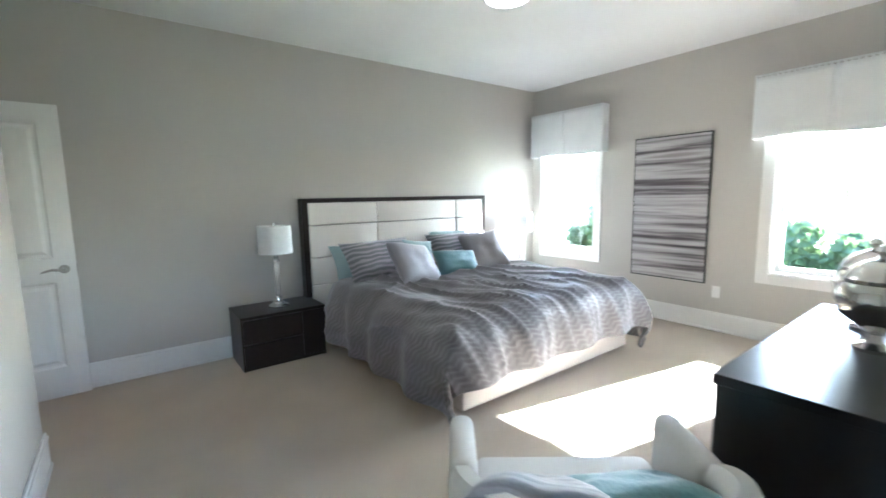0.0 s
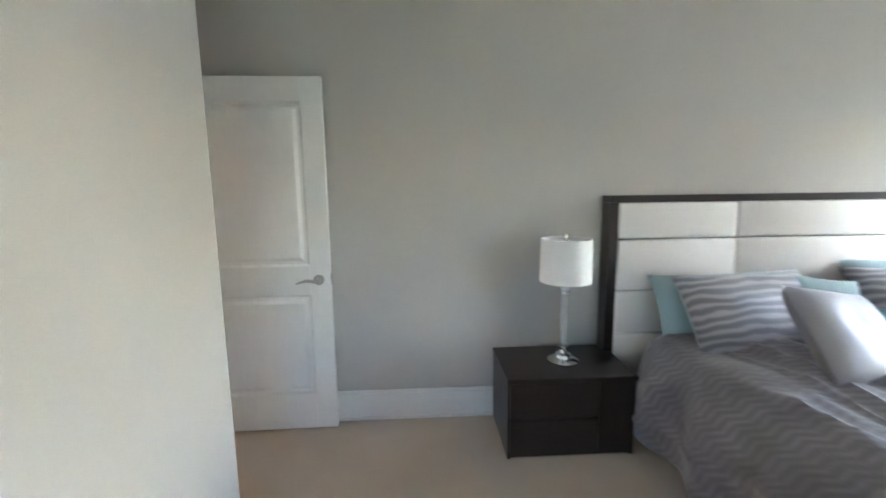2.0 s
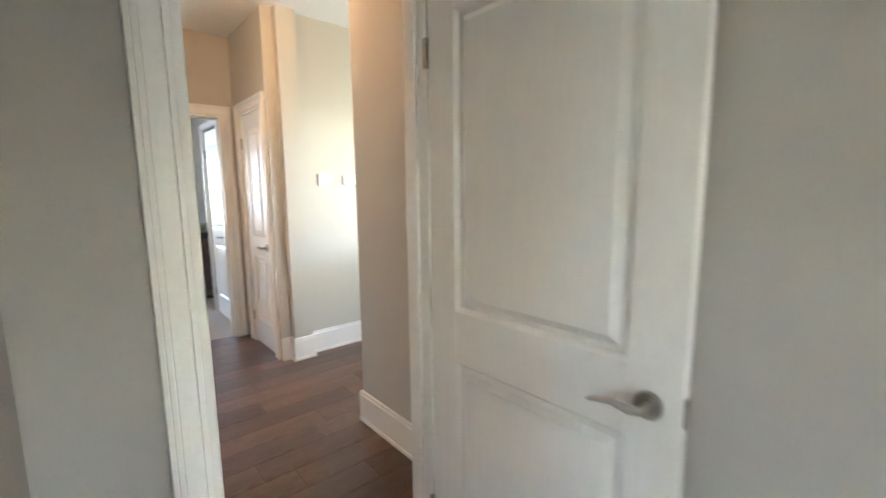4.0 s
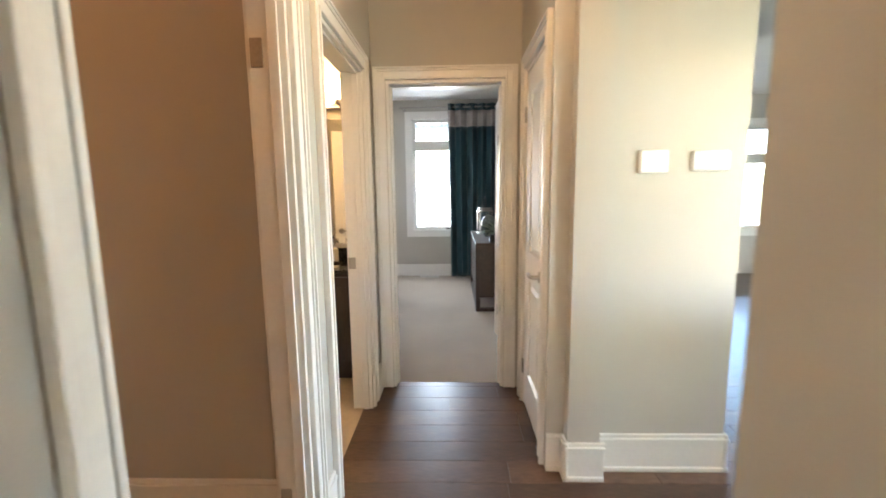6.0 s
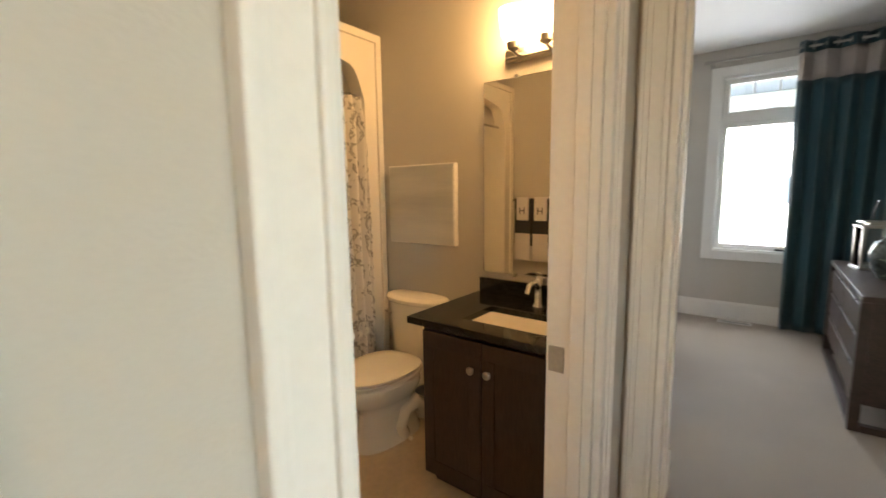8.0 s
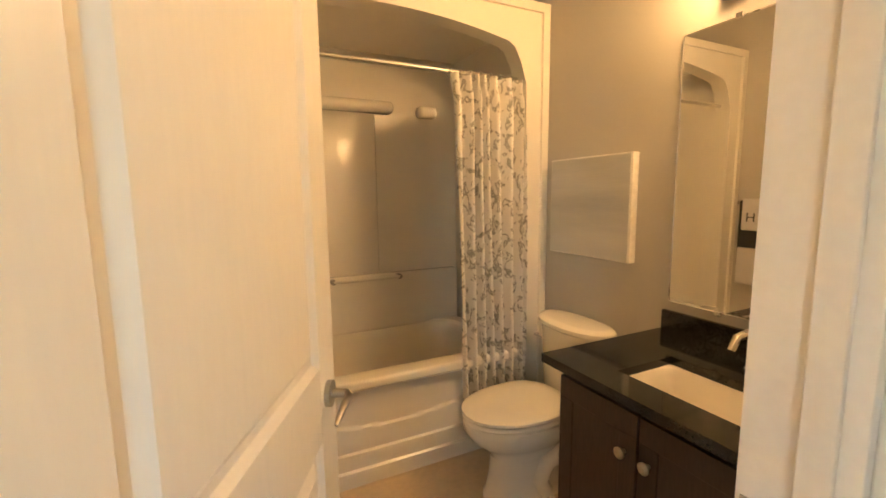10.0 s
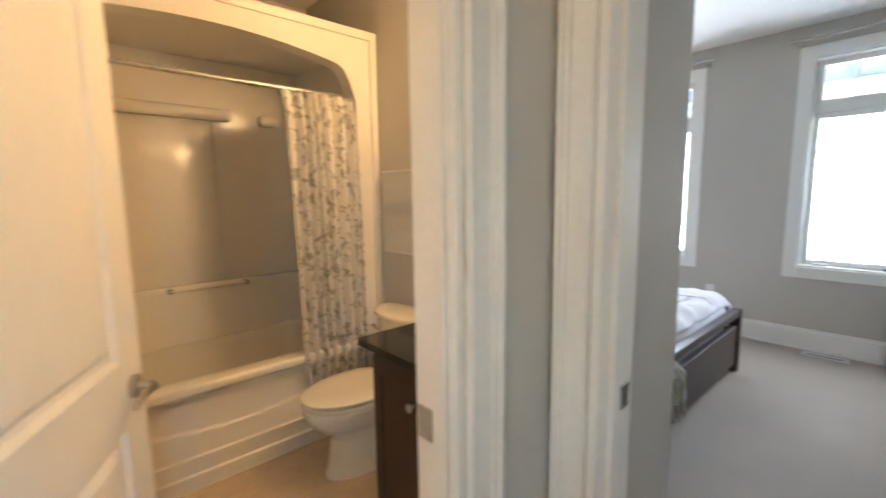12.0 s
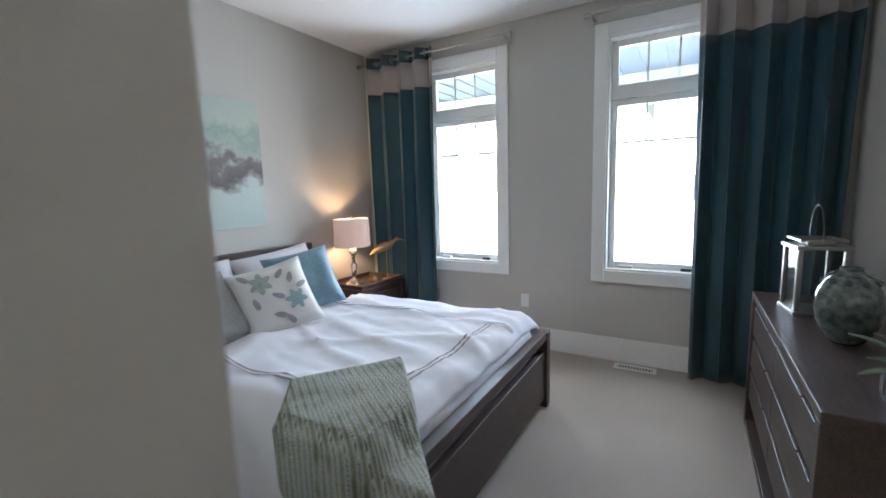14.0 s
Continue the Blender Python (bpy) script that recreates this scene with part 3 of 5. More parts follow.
# ---- windows ----
def window(name, x_in, side, y0, y1, z0, z1, transom=None, bars=False, crank=False):
    """A white framed window in a wall whose room face is at x_in; side points out of the house."""
    wd = empty(name, "white framed casement window", "window")
    wd["kind"] = "structure"

    def xs(a, b):
        return sorted((x_in + side * a, x_in + side * b))
    # inside casing with sill apron
    bm = bmesh.new()
    c = 0.095
    for (u0, u1, v0, v1) in ((y0 - c, y0, z0 - c, z1 + c), (y1, y1 + c, z0 - c, z1 + c), (y0, y1, z1, z1 + c), (y0, y1, z0 - c, z0)):
        box(bm, *xs(-0.018, 0.0), u0, u1, v0, v1)
    bevelled(part("window_casing", bm, TRIM, wd), 0.004)
    bm = bmesh.new()
    f = 0.014
    for (u0, u1, v0, v1) in ((y0, y0 + f, z0, z1), (y1 - f, y1, z0, z1), (y0 + f, y1 - f, z1 - f, z1), (y0 + f, y1 - f, z0, z0 + f)):
        box(bm, *xs(-0.002, 0.15), u0, u1, v0, v1)
    part("window_reveal", bm, TRIM, wd)
    lights = [(z0 + f, z1 - f)] if not transom else [(z0 + f, transom - 0.03), (transom + 0.03, z1 - f)]
    if transom:
        part("mullion", boxes((*xs(0.06, 0.14), y0 + f, y1 - f, transom - 0.03, transom + 0.03)), TRIM, wd)
    for k, (a, b) in enumerate(lights):
        bm = bmesh.new()
        s = 0.048
        for (u0, u1, v0, v1) in ((y0 + f, y0 + f + s, a, b), (y1 - f - s, y1 - f, a, b), (y0 + f + s, y1 - f - s, b - s, b), (y0 + f + s, y1 - f - s, a, a + s)):
            box(bm, *xs(0.085, 0.135), u0, u1, v0, v1)
        sash = bevelled(part("sash", bm, TRIM, wd), 0.006)
        ya, yb = y0 + f + s, y1 - f - s
        pane = part("pane", boxes((*xs(0.108, 0.114), ya - 0.005, yb + 0.005, a + s - 0.005, b - s + 0.005)), GLASS, sash, "clear window glass")
        pane.visible_shadow = False
        if bars:
            w3 = (yb - ya) / 3
            zb = a + s if k == 1 else 1.715
            for i in (1, 2):
                part("muntin", boxes((*xs(0.100, 0.107), ya + i * w3 - 0.007, ya + i * w3 + 0.007, zb, b - s)), TRIM, sash)
            if k == 0:
                part("muntin", boxes((*xs(0.100, 0.107), ya, yb, zb - 0.008, zb + 0.008)), TRIM, sash)
        elif k == 0:
            part("muntin", boxes((*xs(0.100, 0.107), ya, yb, 1.575, 1.595)), TRIM, sash)
    if crank:
        part("crank_handle", boxes((*xs(0.04, 0.085), y0 + 0.10, y0 + 0.20, z0 + f, z0 + f + 0.022)), PLASTIC, wd)
        part("lock", boxes((*xs(0.06, 0.085), y1 - 0.20, y1 - 0.13, z0 + f, z0 + f + 0.018)), DARKP, wd)
    return wd


window("window_1", 5.9, 1, -0.97, -0.23, 0.63, 2.26)
window("window_2", 5.9, 1, -3.50, -2.76, 0.63, 2.22)
window("window_3", -6.92, -1, -2.54, -1.81, 0.73, 2.48, 2.065, True, True)
window("window_4", -6.92, -1, -0.925, -0.195, 0.73, 2.48, 2.065, True, True)
window("window_5", -6.92, -1, 3.75, 4.75, 0.70, 2.30, 1.80)


# ---- soft goods ----
def pillow(name, w, h, t, m, material, label, group=""):
    """A stuffed cushion with pinched corners, w across, h high, t thick, standing in its own xz plane."""
    bm = bmesh.new()
    for s in (-1, 1):
        def f(u, v, s=s):
            a, b = 2 * u - 1, 2 * v - 1
            edge = max(0.0, (1 - a ** 4) * (1 - b ** 4))
            pinch = 1 - 0.07 * (1 - a * a) - 0.0
            pinch2 = 1 - 0.07 * (1 - b * b)
            nz = 0.012 * noise.noise(Vector((a * 2.3 + w * 9, b * 2.3, s * 3 + h * 7)))
            return (a * w / 2 * pinch2, s * (t / 2 * edge ** 0.55 + nz * edge), (b * pinch + 1) * h / 2)
        sheet(f, 18, 18, bm)
    bmesh.ops.remove_doubles(bm, verts=bm.verts, dist=0.0015)
    return tagged(link(name, bm, material, smooth=True, m=m), label, "pillow", group)


def drape(cx, hw, y_head, y_foot, top, side, foot, crease=0.018, seed=0.0, bend=0.10, furrow=0.0, sag=0.35):
    """The surface of a duvet over a mattress: u across, v from head to foot. bend: the radius over the edges; furrow: long folds."""
    length = y_head - y_foot
    inner, inner_l = hw - bend, length - bend

    def over(d):
        # way along the cloth past the edge to (outwards, downwards)
        quarter = bend * math.pi / 2
        if d <= 0:
            return 0.0, 0.0
        if d < quarter:
            return bend * math.sin(d / bend), bend * (1 - math.cos(d / bend))
        return bend, bend + d - quarter

    def f(u, v, lift=0.0):
        s = (2 * u - 1) * (hw + side)
        d = v * (length + foot)
        ox, dzx = over(abs(s) - inner)
        oy, dzy = over(d - inner_l)
        wr = crease * noise.noise(Vector((s * 2.4 + seed, d * 2.4, 0.3))) + crease * 0.6 * noise.noise(Vector((s * 1.3 - d * 4.2 + seed, d * 1.6 + s, 2.0)))
        wr += crease * 0.5 * abs(noise.noise(Vector((s * 6.0 + seed, d * 3.0, 5.0))))
        ridge = max(0.0, 1 - 2.6 * abs(noise.noise(Vector((s * 1.7 + d * 1.1 + seed, d * 1.9 - s * 0.6, 7.0)))))
        wr += crease * 0.6 * ridge ** 3
        if furrow:
            q = s - 0.28 * d + 0.10 * noise.noise(Vector((s * 1.5, d * 1.3, seed)))
            wr += furrow * (max(0.0, 1 - 2.2 * abs(noise.noise(Vector((q * 4.6 + seed, d * 0.55, 13.0))))) ** 2 - 0.3)
            wr += 0.45 * furrow * max(0.0, 1 - 2.5 * abs(noise.noise(Vector((q * 10.5 + seed, d * 1.2, 17.0))))) ** 2
        fall = (dzx ** 2 + dzy ** 2) ** 0.5
        hang = min(1.0, fall / 0.25)
        fold = 0.030 * math.sin(d * 13 + 3 * noise.noise(Vector((d, seed, 1)))) + 0.6 * wr
        fold2 = 0.030 * math.sin(s * 12 + 3 * noise.noise(Vector((s, seed, 4)))) + 0.6 * wr
        hx, hy = min(1.0, dzx / 0.25), min(1.0, dzy / 0.25)
        x = cx + math.copysign(min(abs(s), inner) + ox + hx * (0.03 + fold) + sag * 0.10 * hx * (1 - hy), s)
        y = y_head - (min(d, inner_l) + oy + hy * (0.03 + fold2))
        z = top + wr * (1 - 0.7 * hang) - fall
        return Vector((x, y, max(z, 0.045 + 0.02 * abs(wr)) + lift))
    return f


# ---- first bedroom: bed ----
bed = empty("bed", "king bed with cream panelled headboard in a dark wood frame", "bed")
bm = boxes((2.60, 4.86, -0.135, -0.03, 1.335, 1.375), (2.60, 2.655, -0.135, -0.03, 0.0, 1.335), (4.805, 4.86, -0.135, -0.03, 0.0, 1.335), bevel=0.004)
part("headboard_frame", bm, ESPRESSO, bed, "espresso stained wooden border")
part("headboard_backing", boxes((2.655, 4.805, -0.10, -0.035, 0.12, 1.335)), ESPRESSO, bed)
for z0, z1 in ((0.30, 0.555), (0.56, 0.815), (0.82, 1.12), (1.125, 1.333)):
    for x0, x1 in ((2.657, 3.36), (3.365, 4.39), (4.395, 4.803)):
        part("headboard_panel", box(bmesh.new(), x0, x1, -0.145, -0.10, z0, z1, 0.014, 3), LEATHER, bed, "padded cream leather panel", True)
part("base", box(bmesh.new(), 2.86, 4.72, -2.10, -0.15, 0.05, 0.32, 0.015, 3), LEATHER, bed, "cream upholstered platform base", True)
part("plinth", boxes((2.95, 4.64, -2.02, -0.2, 0.0, 0.05)), BLACKW, bed)
part("mattress", box(bmesh.new(), 2.88, 4.70, -2.08, -0.16, 0.32, 0.55, 0.06, 4), LINEN, bed, "white mattress", True)
_f = drape(3.77, 1.03, -0.36, -2.17, 0.640, 0.46, 0.33, 0.026, 1.7, 0.17, 0.030)
duv = tagged(link("duvet", sheet(_f, 150, 130), DUVET, smooth=True), "crumpled silver grey patterned satin duvet spread on the bed", "duvet")
solid(duv, 0.018)
G = "pillows on the first bed"
pillow("pillow", 0.74, 0.38, 0.18, pose(3.18, -0.36, 0.59, -28, 0, 3), AQUA, "pale aqua cotton pillow leaning on the headboard", G)
pillow("pillow", 0.74, 0.42, 0.18, pose(4.36, -0.33, 0.60, -24, 0, -3), AQUA, "pale aqua cotton pillow leaning on the headboard", G)
pillow("pillow", 0.80, 0.44, 0.20, pose(3.24, -0.60, 0.60, -34, 0, 8), PATT, "grey wavy striped satin pillow leaning back", G)
pillow("pillow", 0.80, 0.44, 0.20, pose(4.20, -0.58, 0.60, -32, 0, -4), PATT, "grey wavy striped satin pillow leaning back", G)
pillow("cushion", 0.38, 0.38, 0.15, pose(3.58, -0.56, 0.60, -26, 8, -6), AQUA, "pale aqua cotton square cushion behind the others", G)
pillow("cushion", 0.52, 0.46, 0.17, pose(3.36, -1.0, 0.60, -40, 10, 14), GREYSAT, "square silver grey satin cushion leaning on pillows", G)
pillow("cushion", 0.50, 0.46, 0.17, pose(4.34, -0.82, 0.60, -34, -6, -10), GREYSAT, "square silver grey satin cushion leaning on pillows", G)
pillow("cushion", 0.50, 0.27, 0.14, pose(3.86, -0.88, 0.62, -36, 4, -4), TEALP, "small teal quilted satin lumbar cushion", G)


def nightstand(x0, x1, label):
    n = empty("nightstand", label, "nightstand", pose(x0, 0, 0))
    w = x1 - x0
    bm = boxes((0, 0.02, -0.46, -0.02, 0.0, 0.425), (w - 0.02, w, -0.46, -0.02, 0.0, 0.425), (0.02, w - 0.02, -0.04, -0.02, 0.0, 0.425), (0.02, w - 0.02, -0.45, -0.04, 0.0, 0.03))
    part("body", bm, ESPRESSO, n)
    part("top", box(bmesh.new(), -0.004, w + 0.004, -0.475, -0.02, 0.425, 0.45, 0.003), ESPRESSO, n)
    for z0, z1 in ((0.035, 0.218), (0.228, 0.42)):
        part("drawer", box(bmesh.new(), 0.012, w * 0.71, -0.47, -0.445, z0, z1, 0.002), ESPRESSO, n)
    part("side_panel", box(bmesh.new(), w * 0.72, w - 0.012, -0.462, -0.44, 0.035, 0.42, 0.002), ESPRESSO, n)
    return n


nightstand(1.955, 2.635, "low espresso wooden nightstand with two drawers")
nightstand(4.98, 5.66, "low espresso wooden nightstand beside the window")


def table_lamp(x, y, z, label, lit=False, r=0.165, h=0.29, stem=0.34):
    t = empty("table_lamp", label, "table lamp", pose(x, y, z))
    part("base", lathe([(0.085, 0.0), (0.085, 0.012), (0.07, 0.022), (0.05, 0.03), (0.045, 0.045), (0.022, 0.055), (0.018, 0.075)], 28), CHROME, t, "polished chrome foot", True)
    if lit:
        part("stem", lathe([(0.014, 0.07), (0.030, 0.14), (0.034, 0.20), (0.018, stem - 0.07), (0.014, stem)], 20), CHROME, t, "polished turned metal stem", True)
        part("globe", lathe([(0.012, stem - 0.005), (0.036, stem + 0.02), (0.042, stem + 0.04), (0.034, stem + 0.065), (0.012, stem + 0.085)], 20), CHROME, t, "", True)
        stem += 0.09
    else:
        part("stem", lathe([(0.018, 0.07), (0.024, 0.085), (0.020, 0.10), (0.022, stem - 0.06), (0.026, stem - 0.045), (0.016, stem - 0.03), (0.016, stem)], 20), CRYSTAL, t, "clear crystal column", True)
        for z in (0.075, stem - 0.075):
            part("collar", lathe([(0.020, z), (0.030, z + 0.006), (0.030, z + 0.018), (0.020, z + 0.024)], 20), CHROME, t, "polished chrome collar", True)
    sh = part("shade", lathe([(r, stem), (r * 0.97, stem + h)], 40), LAMPLIT if lit else SHADEW, t, "white fabric drum shade", True)
    me = sh.data
    bm = bmesh.new()
    bm.from_mesh(me)
    bmesh.ops.delete(bm, geom=[f for f in bm.faces if len(f.verts) > 4], context="FACES")
    bm.to_mesh(me)
    bm.free()
    solid(sh, 0.004)
    part("finial", lathe([(0.004, stem), (0.004, stem + h), (0.012, stem + h + 0.005), (0.012, stem + h + 0.02), (0.004, stem + h + 0.028)], 12), CHROME, t, "", True)
    part("spider", boxes((-r * 0.97, r * 0.97, -0.002, 0.002, stem + h - 0.012, stem + h - 0.008), (-0.002, 0.002, -r * 0.97, r * 0.97, stem + h - 0.012, stem + h - 0.008)), CHROME, t)
    return t


table_lamp(2.31, -0.26, 0.45, "chrome table lamp with white drum shade on the nightstand", False, 0.14, 0.235, 0.465)
table_lamp(5.37, -0.26, 0.45, "chrome table lamp with white drum shade beside the window", False, 0.14, 0.235, 0.465)


def valance(y0, y1, z0, z1):
    v = empty("valance", "white pleated fabric window valance", "valance")
    yc = (y0 + y1) / 2

    def f(a, b):
        y = y0 + (y1 - y0) * a
        z = z1 - (z1 - z0) * b - 0.012 * math.sin(a * math.pi * 2) * b
        return (5.775 - 0.010 * b * math.sin(a * 9) + (0.018 if abs(y - yc) < 0.02 else 0), y, z)
    solid(part("fabric", sheet(f, 60, 8), BLIND, v, smooth=True), 0.006)
    for y in (y0, y1):
        part("return", boxes((5.775, 5.895, y - 0.004, y + 0.004, z0, z1)), BLIND, v)
    part("board", boxes((5.77, 5.9, y0, y1, z1 - 0.012, z1)), BLIND, v)
    for i in range(28):
        y = y0 + (y1 - y0) * (i + 0.5) / 28
        part("stud", lathe([(0.009, 0.0), (0.007, 0.005), (0.001, 0.008)], 8, at=(0, 0, 0)), NICKEL, v).matrix_basis = pose(5.773, y, z1 - 0.02, 0, -90, 0)


valance(-1.13, -0.07, 1.855, 2.40)
valance(-3.66, -2.60, 1.825, 2.36)

ART1 = mat("striped_abstract_paint", (0.4, 0.38, 0.38), 0.6, grain=60, vary=0.2, bump=0.25, stretch=(1, 0.6, 6))
ramp_into(ART1, "Base Color", [(0.30, (0.04, 0.034, 0.037)), (0.38, (0.13, 0.115, 0.12)), (0.45, (0.33, 0.31, 0.31)), (0.55, (0.50, 0.485, 0.48)), (0.66, (0.30, 0.275, 0.27))], "noise", 2.1, (1, 0.28, 7.0), 8.0, 0.25)
pa = empty("painting", "abstract canvas of grey, white and black horizontal strokes", "painting")
part("canvas", box(bmesh.new(), 5.865, 5.895, -2.24, -1.49, 0.475, 1.945, 0.004), ART1, pa)
part("edge", boxes((5.872, 5.896, -2.252, -2.24, 0.463, 1.957), (5.872, 5.896, -1.49, -1.478, 0.463, 1.957), (5.872, 5.896, -2.24, -1.49, 0.463, 0.475), (5.872, 5.896, -2.24, -1.49, 1.945, 1.957)), DARKP, pa)


def outlet(name, m, label, rocker=False):
    o = empty(name, label, "wall plate", m)
    part("plate", box(bmesh.new(), -0.036, 0.036, -0.006, 0.0, -0.058, 0.058, 0.003), PLASTIC, o)
    if rocker:
        part("rocker", box(bmesh.new(), -0.018, 0.018, -0.012, -0.004, -0.034, 0.034, 0.003), PLASTIC, o)
    else:
        for z in (-0.026, 0.016):
            part("socket", box(bmesh.new(), -0.016, 0.016, -0.008, -0.004, z - 0.014, z + 0.014, 0.002), PLASTIC, o)
    return o


outlet("wall_outlet", pose(5.9, -2.35, 0.39, 0, 0, -90), "white double outlet low on the wall")
outlet("light_switch", pose(-0.33, 0.21, 1.245, 0, 0, 0), "white rocker light switch by the bedroom door", True)
outlet("light_switch", pose(-3.262, -0.768, 1.23, 0, 0, 180), "white rocker light switch on the entry wall", True)
outlet("wall_outlet", pose(-6.92, -1.575, 0.415, 0, 0, 90), "white double outlet under the windows")

# armchair, seen from behind its back
arm = empty("armchair", "white fabric tub armchair facing the bed", "armchair", pose(2.30, -3.36, 0, 0, 0, -38))


def tub(u, v):
    # the shell runs round the back from arm to arm; v goes up the outside, over the top and down inside
    a = math.pi * (1.0 + u)
    px, py = math.cos(a), math.sin(a)
    back = max(0.0, -py)
    top = 0.60 + 0.13 * back ** 0.8
    path = [(1.0, 0.10), (1.02, 0.35), (1.02, top - 0.04), (0.97, top), (0.87, top), (0.82, top - 0.04), (0.80, 0.30)]
    k = v * (len(path) - 1)
    i = min(int(k), len(path) - 2)
    w = k - i
    rr, z = path[i][0] * (1 - w) + path[i + 1][0] * w, path[i][1] * (1 - w) + path[i + 1][1] * w
    return (0.40 * rr * px, 0.42 * rr * py + 0.02, z)


bm = sheet(tub, 36, 24)
for s in (-1, 1):
    box(bm, *sorted((s * 0.32, s * 0.405)), 0.015, 0.33, 0.10, 0.60, bevel=0.035, seg=4)
bmesh.ops.remove_doubles(bm, verts=bm.verts, dist=0.0005)
part("shell", bm, WHITEFAB, arm, "", True)
part("seat", box(bmesh.new(), -0.315, 0.315, -0.30, 0.345, 0.27, 0.43, 0.04, 4), WHITEFAB, arm, "", True)
part("front_rail", box(bmesh.new(), -0.32, 0.32, 0.22, 0.32, 0.09, 0.27, 0.02, 3), WHITEFAB, arm, "", True)
for x, y in ((-0.30, 0.26), (0.30, 0.26), (-0.24, -0.24), (0.24, -0.24)):
    part("leg", lathe([(0.015, 0.0), (0.024, 0.11)], 12, at=(x, y, 0)), ESPRESSO, arm)
pillow("cushion", 0.46, 0.30, 0.14, pose(2.46, -3.33, 0.445, 66, 0, -35), TEALP, "teal quilted satin cushion lying in the armchair")
pillow("cushion", 0.40, 0.36, 0.15, pose(2.22, -3.27, 0.48, 58, 0, -52), PATT, "grey ruffled satin cushion lying in the armchair")

# console and silver jars
con = empty("console", "black lacquered wooden console cabinet", "console")
part("top", box(bmesh.new(), 2.77, 4.12, -4.08, -3.48, 0.765, 0.80, 0.003), BLACKW, con)
part("body", box(bmesh.new(), 2.785, 4.105, -4.08, -3.50, 0.05, 0.765, 0.002), BLACKW, con)
part("plinth", boxes((2.85, 4.05, -4.05, -3.56, 0.0, 0.05)), BLACKW, con)
for x0, x1 in ((2.80, 3.44), (3.45, 4.09)):
    part("door", box(bmesh.new(), x0, x1, -3.502, -3.482, 0.07, 0.755, 0.002), BLACKW, con)
for x, y, k in ((3.72, -3.70, 0.85), (3.42, -3.76, 0.85)):
    j = empty("lidded_jar", "polished silver footed jar with domed lid", "jar", pose(x, y, 0.80), "silver jars on the console")
    part("bowl", lathe([(0.07 * k, 0.0), (0.07 * k, 0.012), (0.03 * k, 0.03), (0.025 * k, 0.06), (0.06 * k, 0.085), (0.125 * k, 0.13), (0.145 * k, 0.19), (0.135 * k, 0.235), (0.115 * k, 0.25)], 36), CHROME, j, "", True)
    part("lid", lathe([(0.12 * k, 0.25), (0.122 * k, 0.262), (0.09 * k, 0.30), (0.045 * k, 0.325), (0.014, 0.335), (0.012, 0.345), (0.022, 0.36), (0.012, 0.378), (0.002, 0.383)], 36), CHROME, j, "", True)


def ceiling_light(x, y, label, r=0.17):
    c = empty("ceiling_light", label, "ceiling light", pose(x, y, 0))
    part("rim", lathe([(r, H - 0.001), (r + 0.012, H - 0.012), (r + 0.012, H - 0.03), (r - 0.01, H - 0.035)], 36), NICKEL, c, "", True)
    part("bowl", lathe([(r - 0.005, H - 0.03), (r * 0.85, H - 0.06), (r * 0.5, H - 0.085), (0.01, H - 0.095)], 36), CEILGLASS, c, "lit white glass bowl", True)


ceiling_light(3.50, -1.85, "flush ceiling light with a lit white glass bowl")

# ---- hall ----
for y, w, hh, lab in ((0.61, 0.12, 0.10, "square white wall thermostat with grey display"), (0.855, 0.165, 0.09, "rounded white wall thermostat with grey display")):
    t = empty("thermostat", lab, "thermostat", pose(-2.10, y, 1.478, 0, 0, 90))
    part("case", box(bmesh.new(), -w / 2, w / 2, -0.028, 0.0, -hh / 2, hh / 2, 0.012 if w > 0.13 else 0.005, 3), PLASTIC, t, "", True)
    part("display", boxes((-w * 0.28, w * 0.24, -0.030, -0.027, -0.012, 0.032)), LCD, t, "pale grey display")
    for i in range(3):
        part("button", boxes((-w * 0.25 + i * 0.02, -w * 0.25 + i * 0.02 + 0.012, -0.031, -0.027, -0.034, -0.026)), PLASTIC, t)

SKETCH = mat("pale_print", (0.60, 0.58, 0.54), 0.8, grain=30, vary=0.15, stain=8, stain_amount=0.25, bump=0)
for z0, z1 in ((0.943, 1.232), (1.263, 1.572), (1.603, 1.90)):
    fr = empty("picture_frame", "black framed print with a white mat", "picture frame", pose(-1.76, -2.11, 0, 0, 0, 90), "framed prints in the side room")
    s = 0.028
    part("frame", boxes((-0.15, -0.15 + s, -0.025, 0, z0, z1), (0.15 - s, 0.15, -0.025, 0, z0, z1), (-0.15 + s, 0.15 - s, -0.025, 0, z0, z0 + s), (-0.15 + s, 0.15 - s, -0.025, 0, z1 - s, z1)), BLACKF, fr)
    part("mat", boxes((-0.15 + s, 0.15 - s, -0.010, 0, z0 + s, z1 - s)), MATW, fr, "white mat board")
    part("print", boxes((-0.06, 0.06, -0.013, -0.008, z0 + 0.09, z1 - 0.09)), SKETCH, fr)

# ---- bathroom ----
tubu = empty("bathtub", "white acrylic one-piece tub and shower surround with arched front", "bathtub")
bm = bmesh.new()
cx, hw = -2.745, 0.735
N = 40


def arch(x):
    # underside of the arch across the opening
    q = abs(x - cx) / hw
    return 2.19 - 0.09 * q ** 2 - (0.17 * max(0.0, (q - 0.86) / 0.14) ** 2)


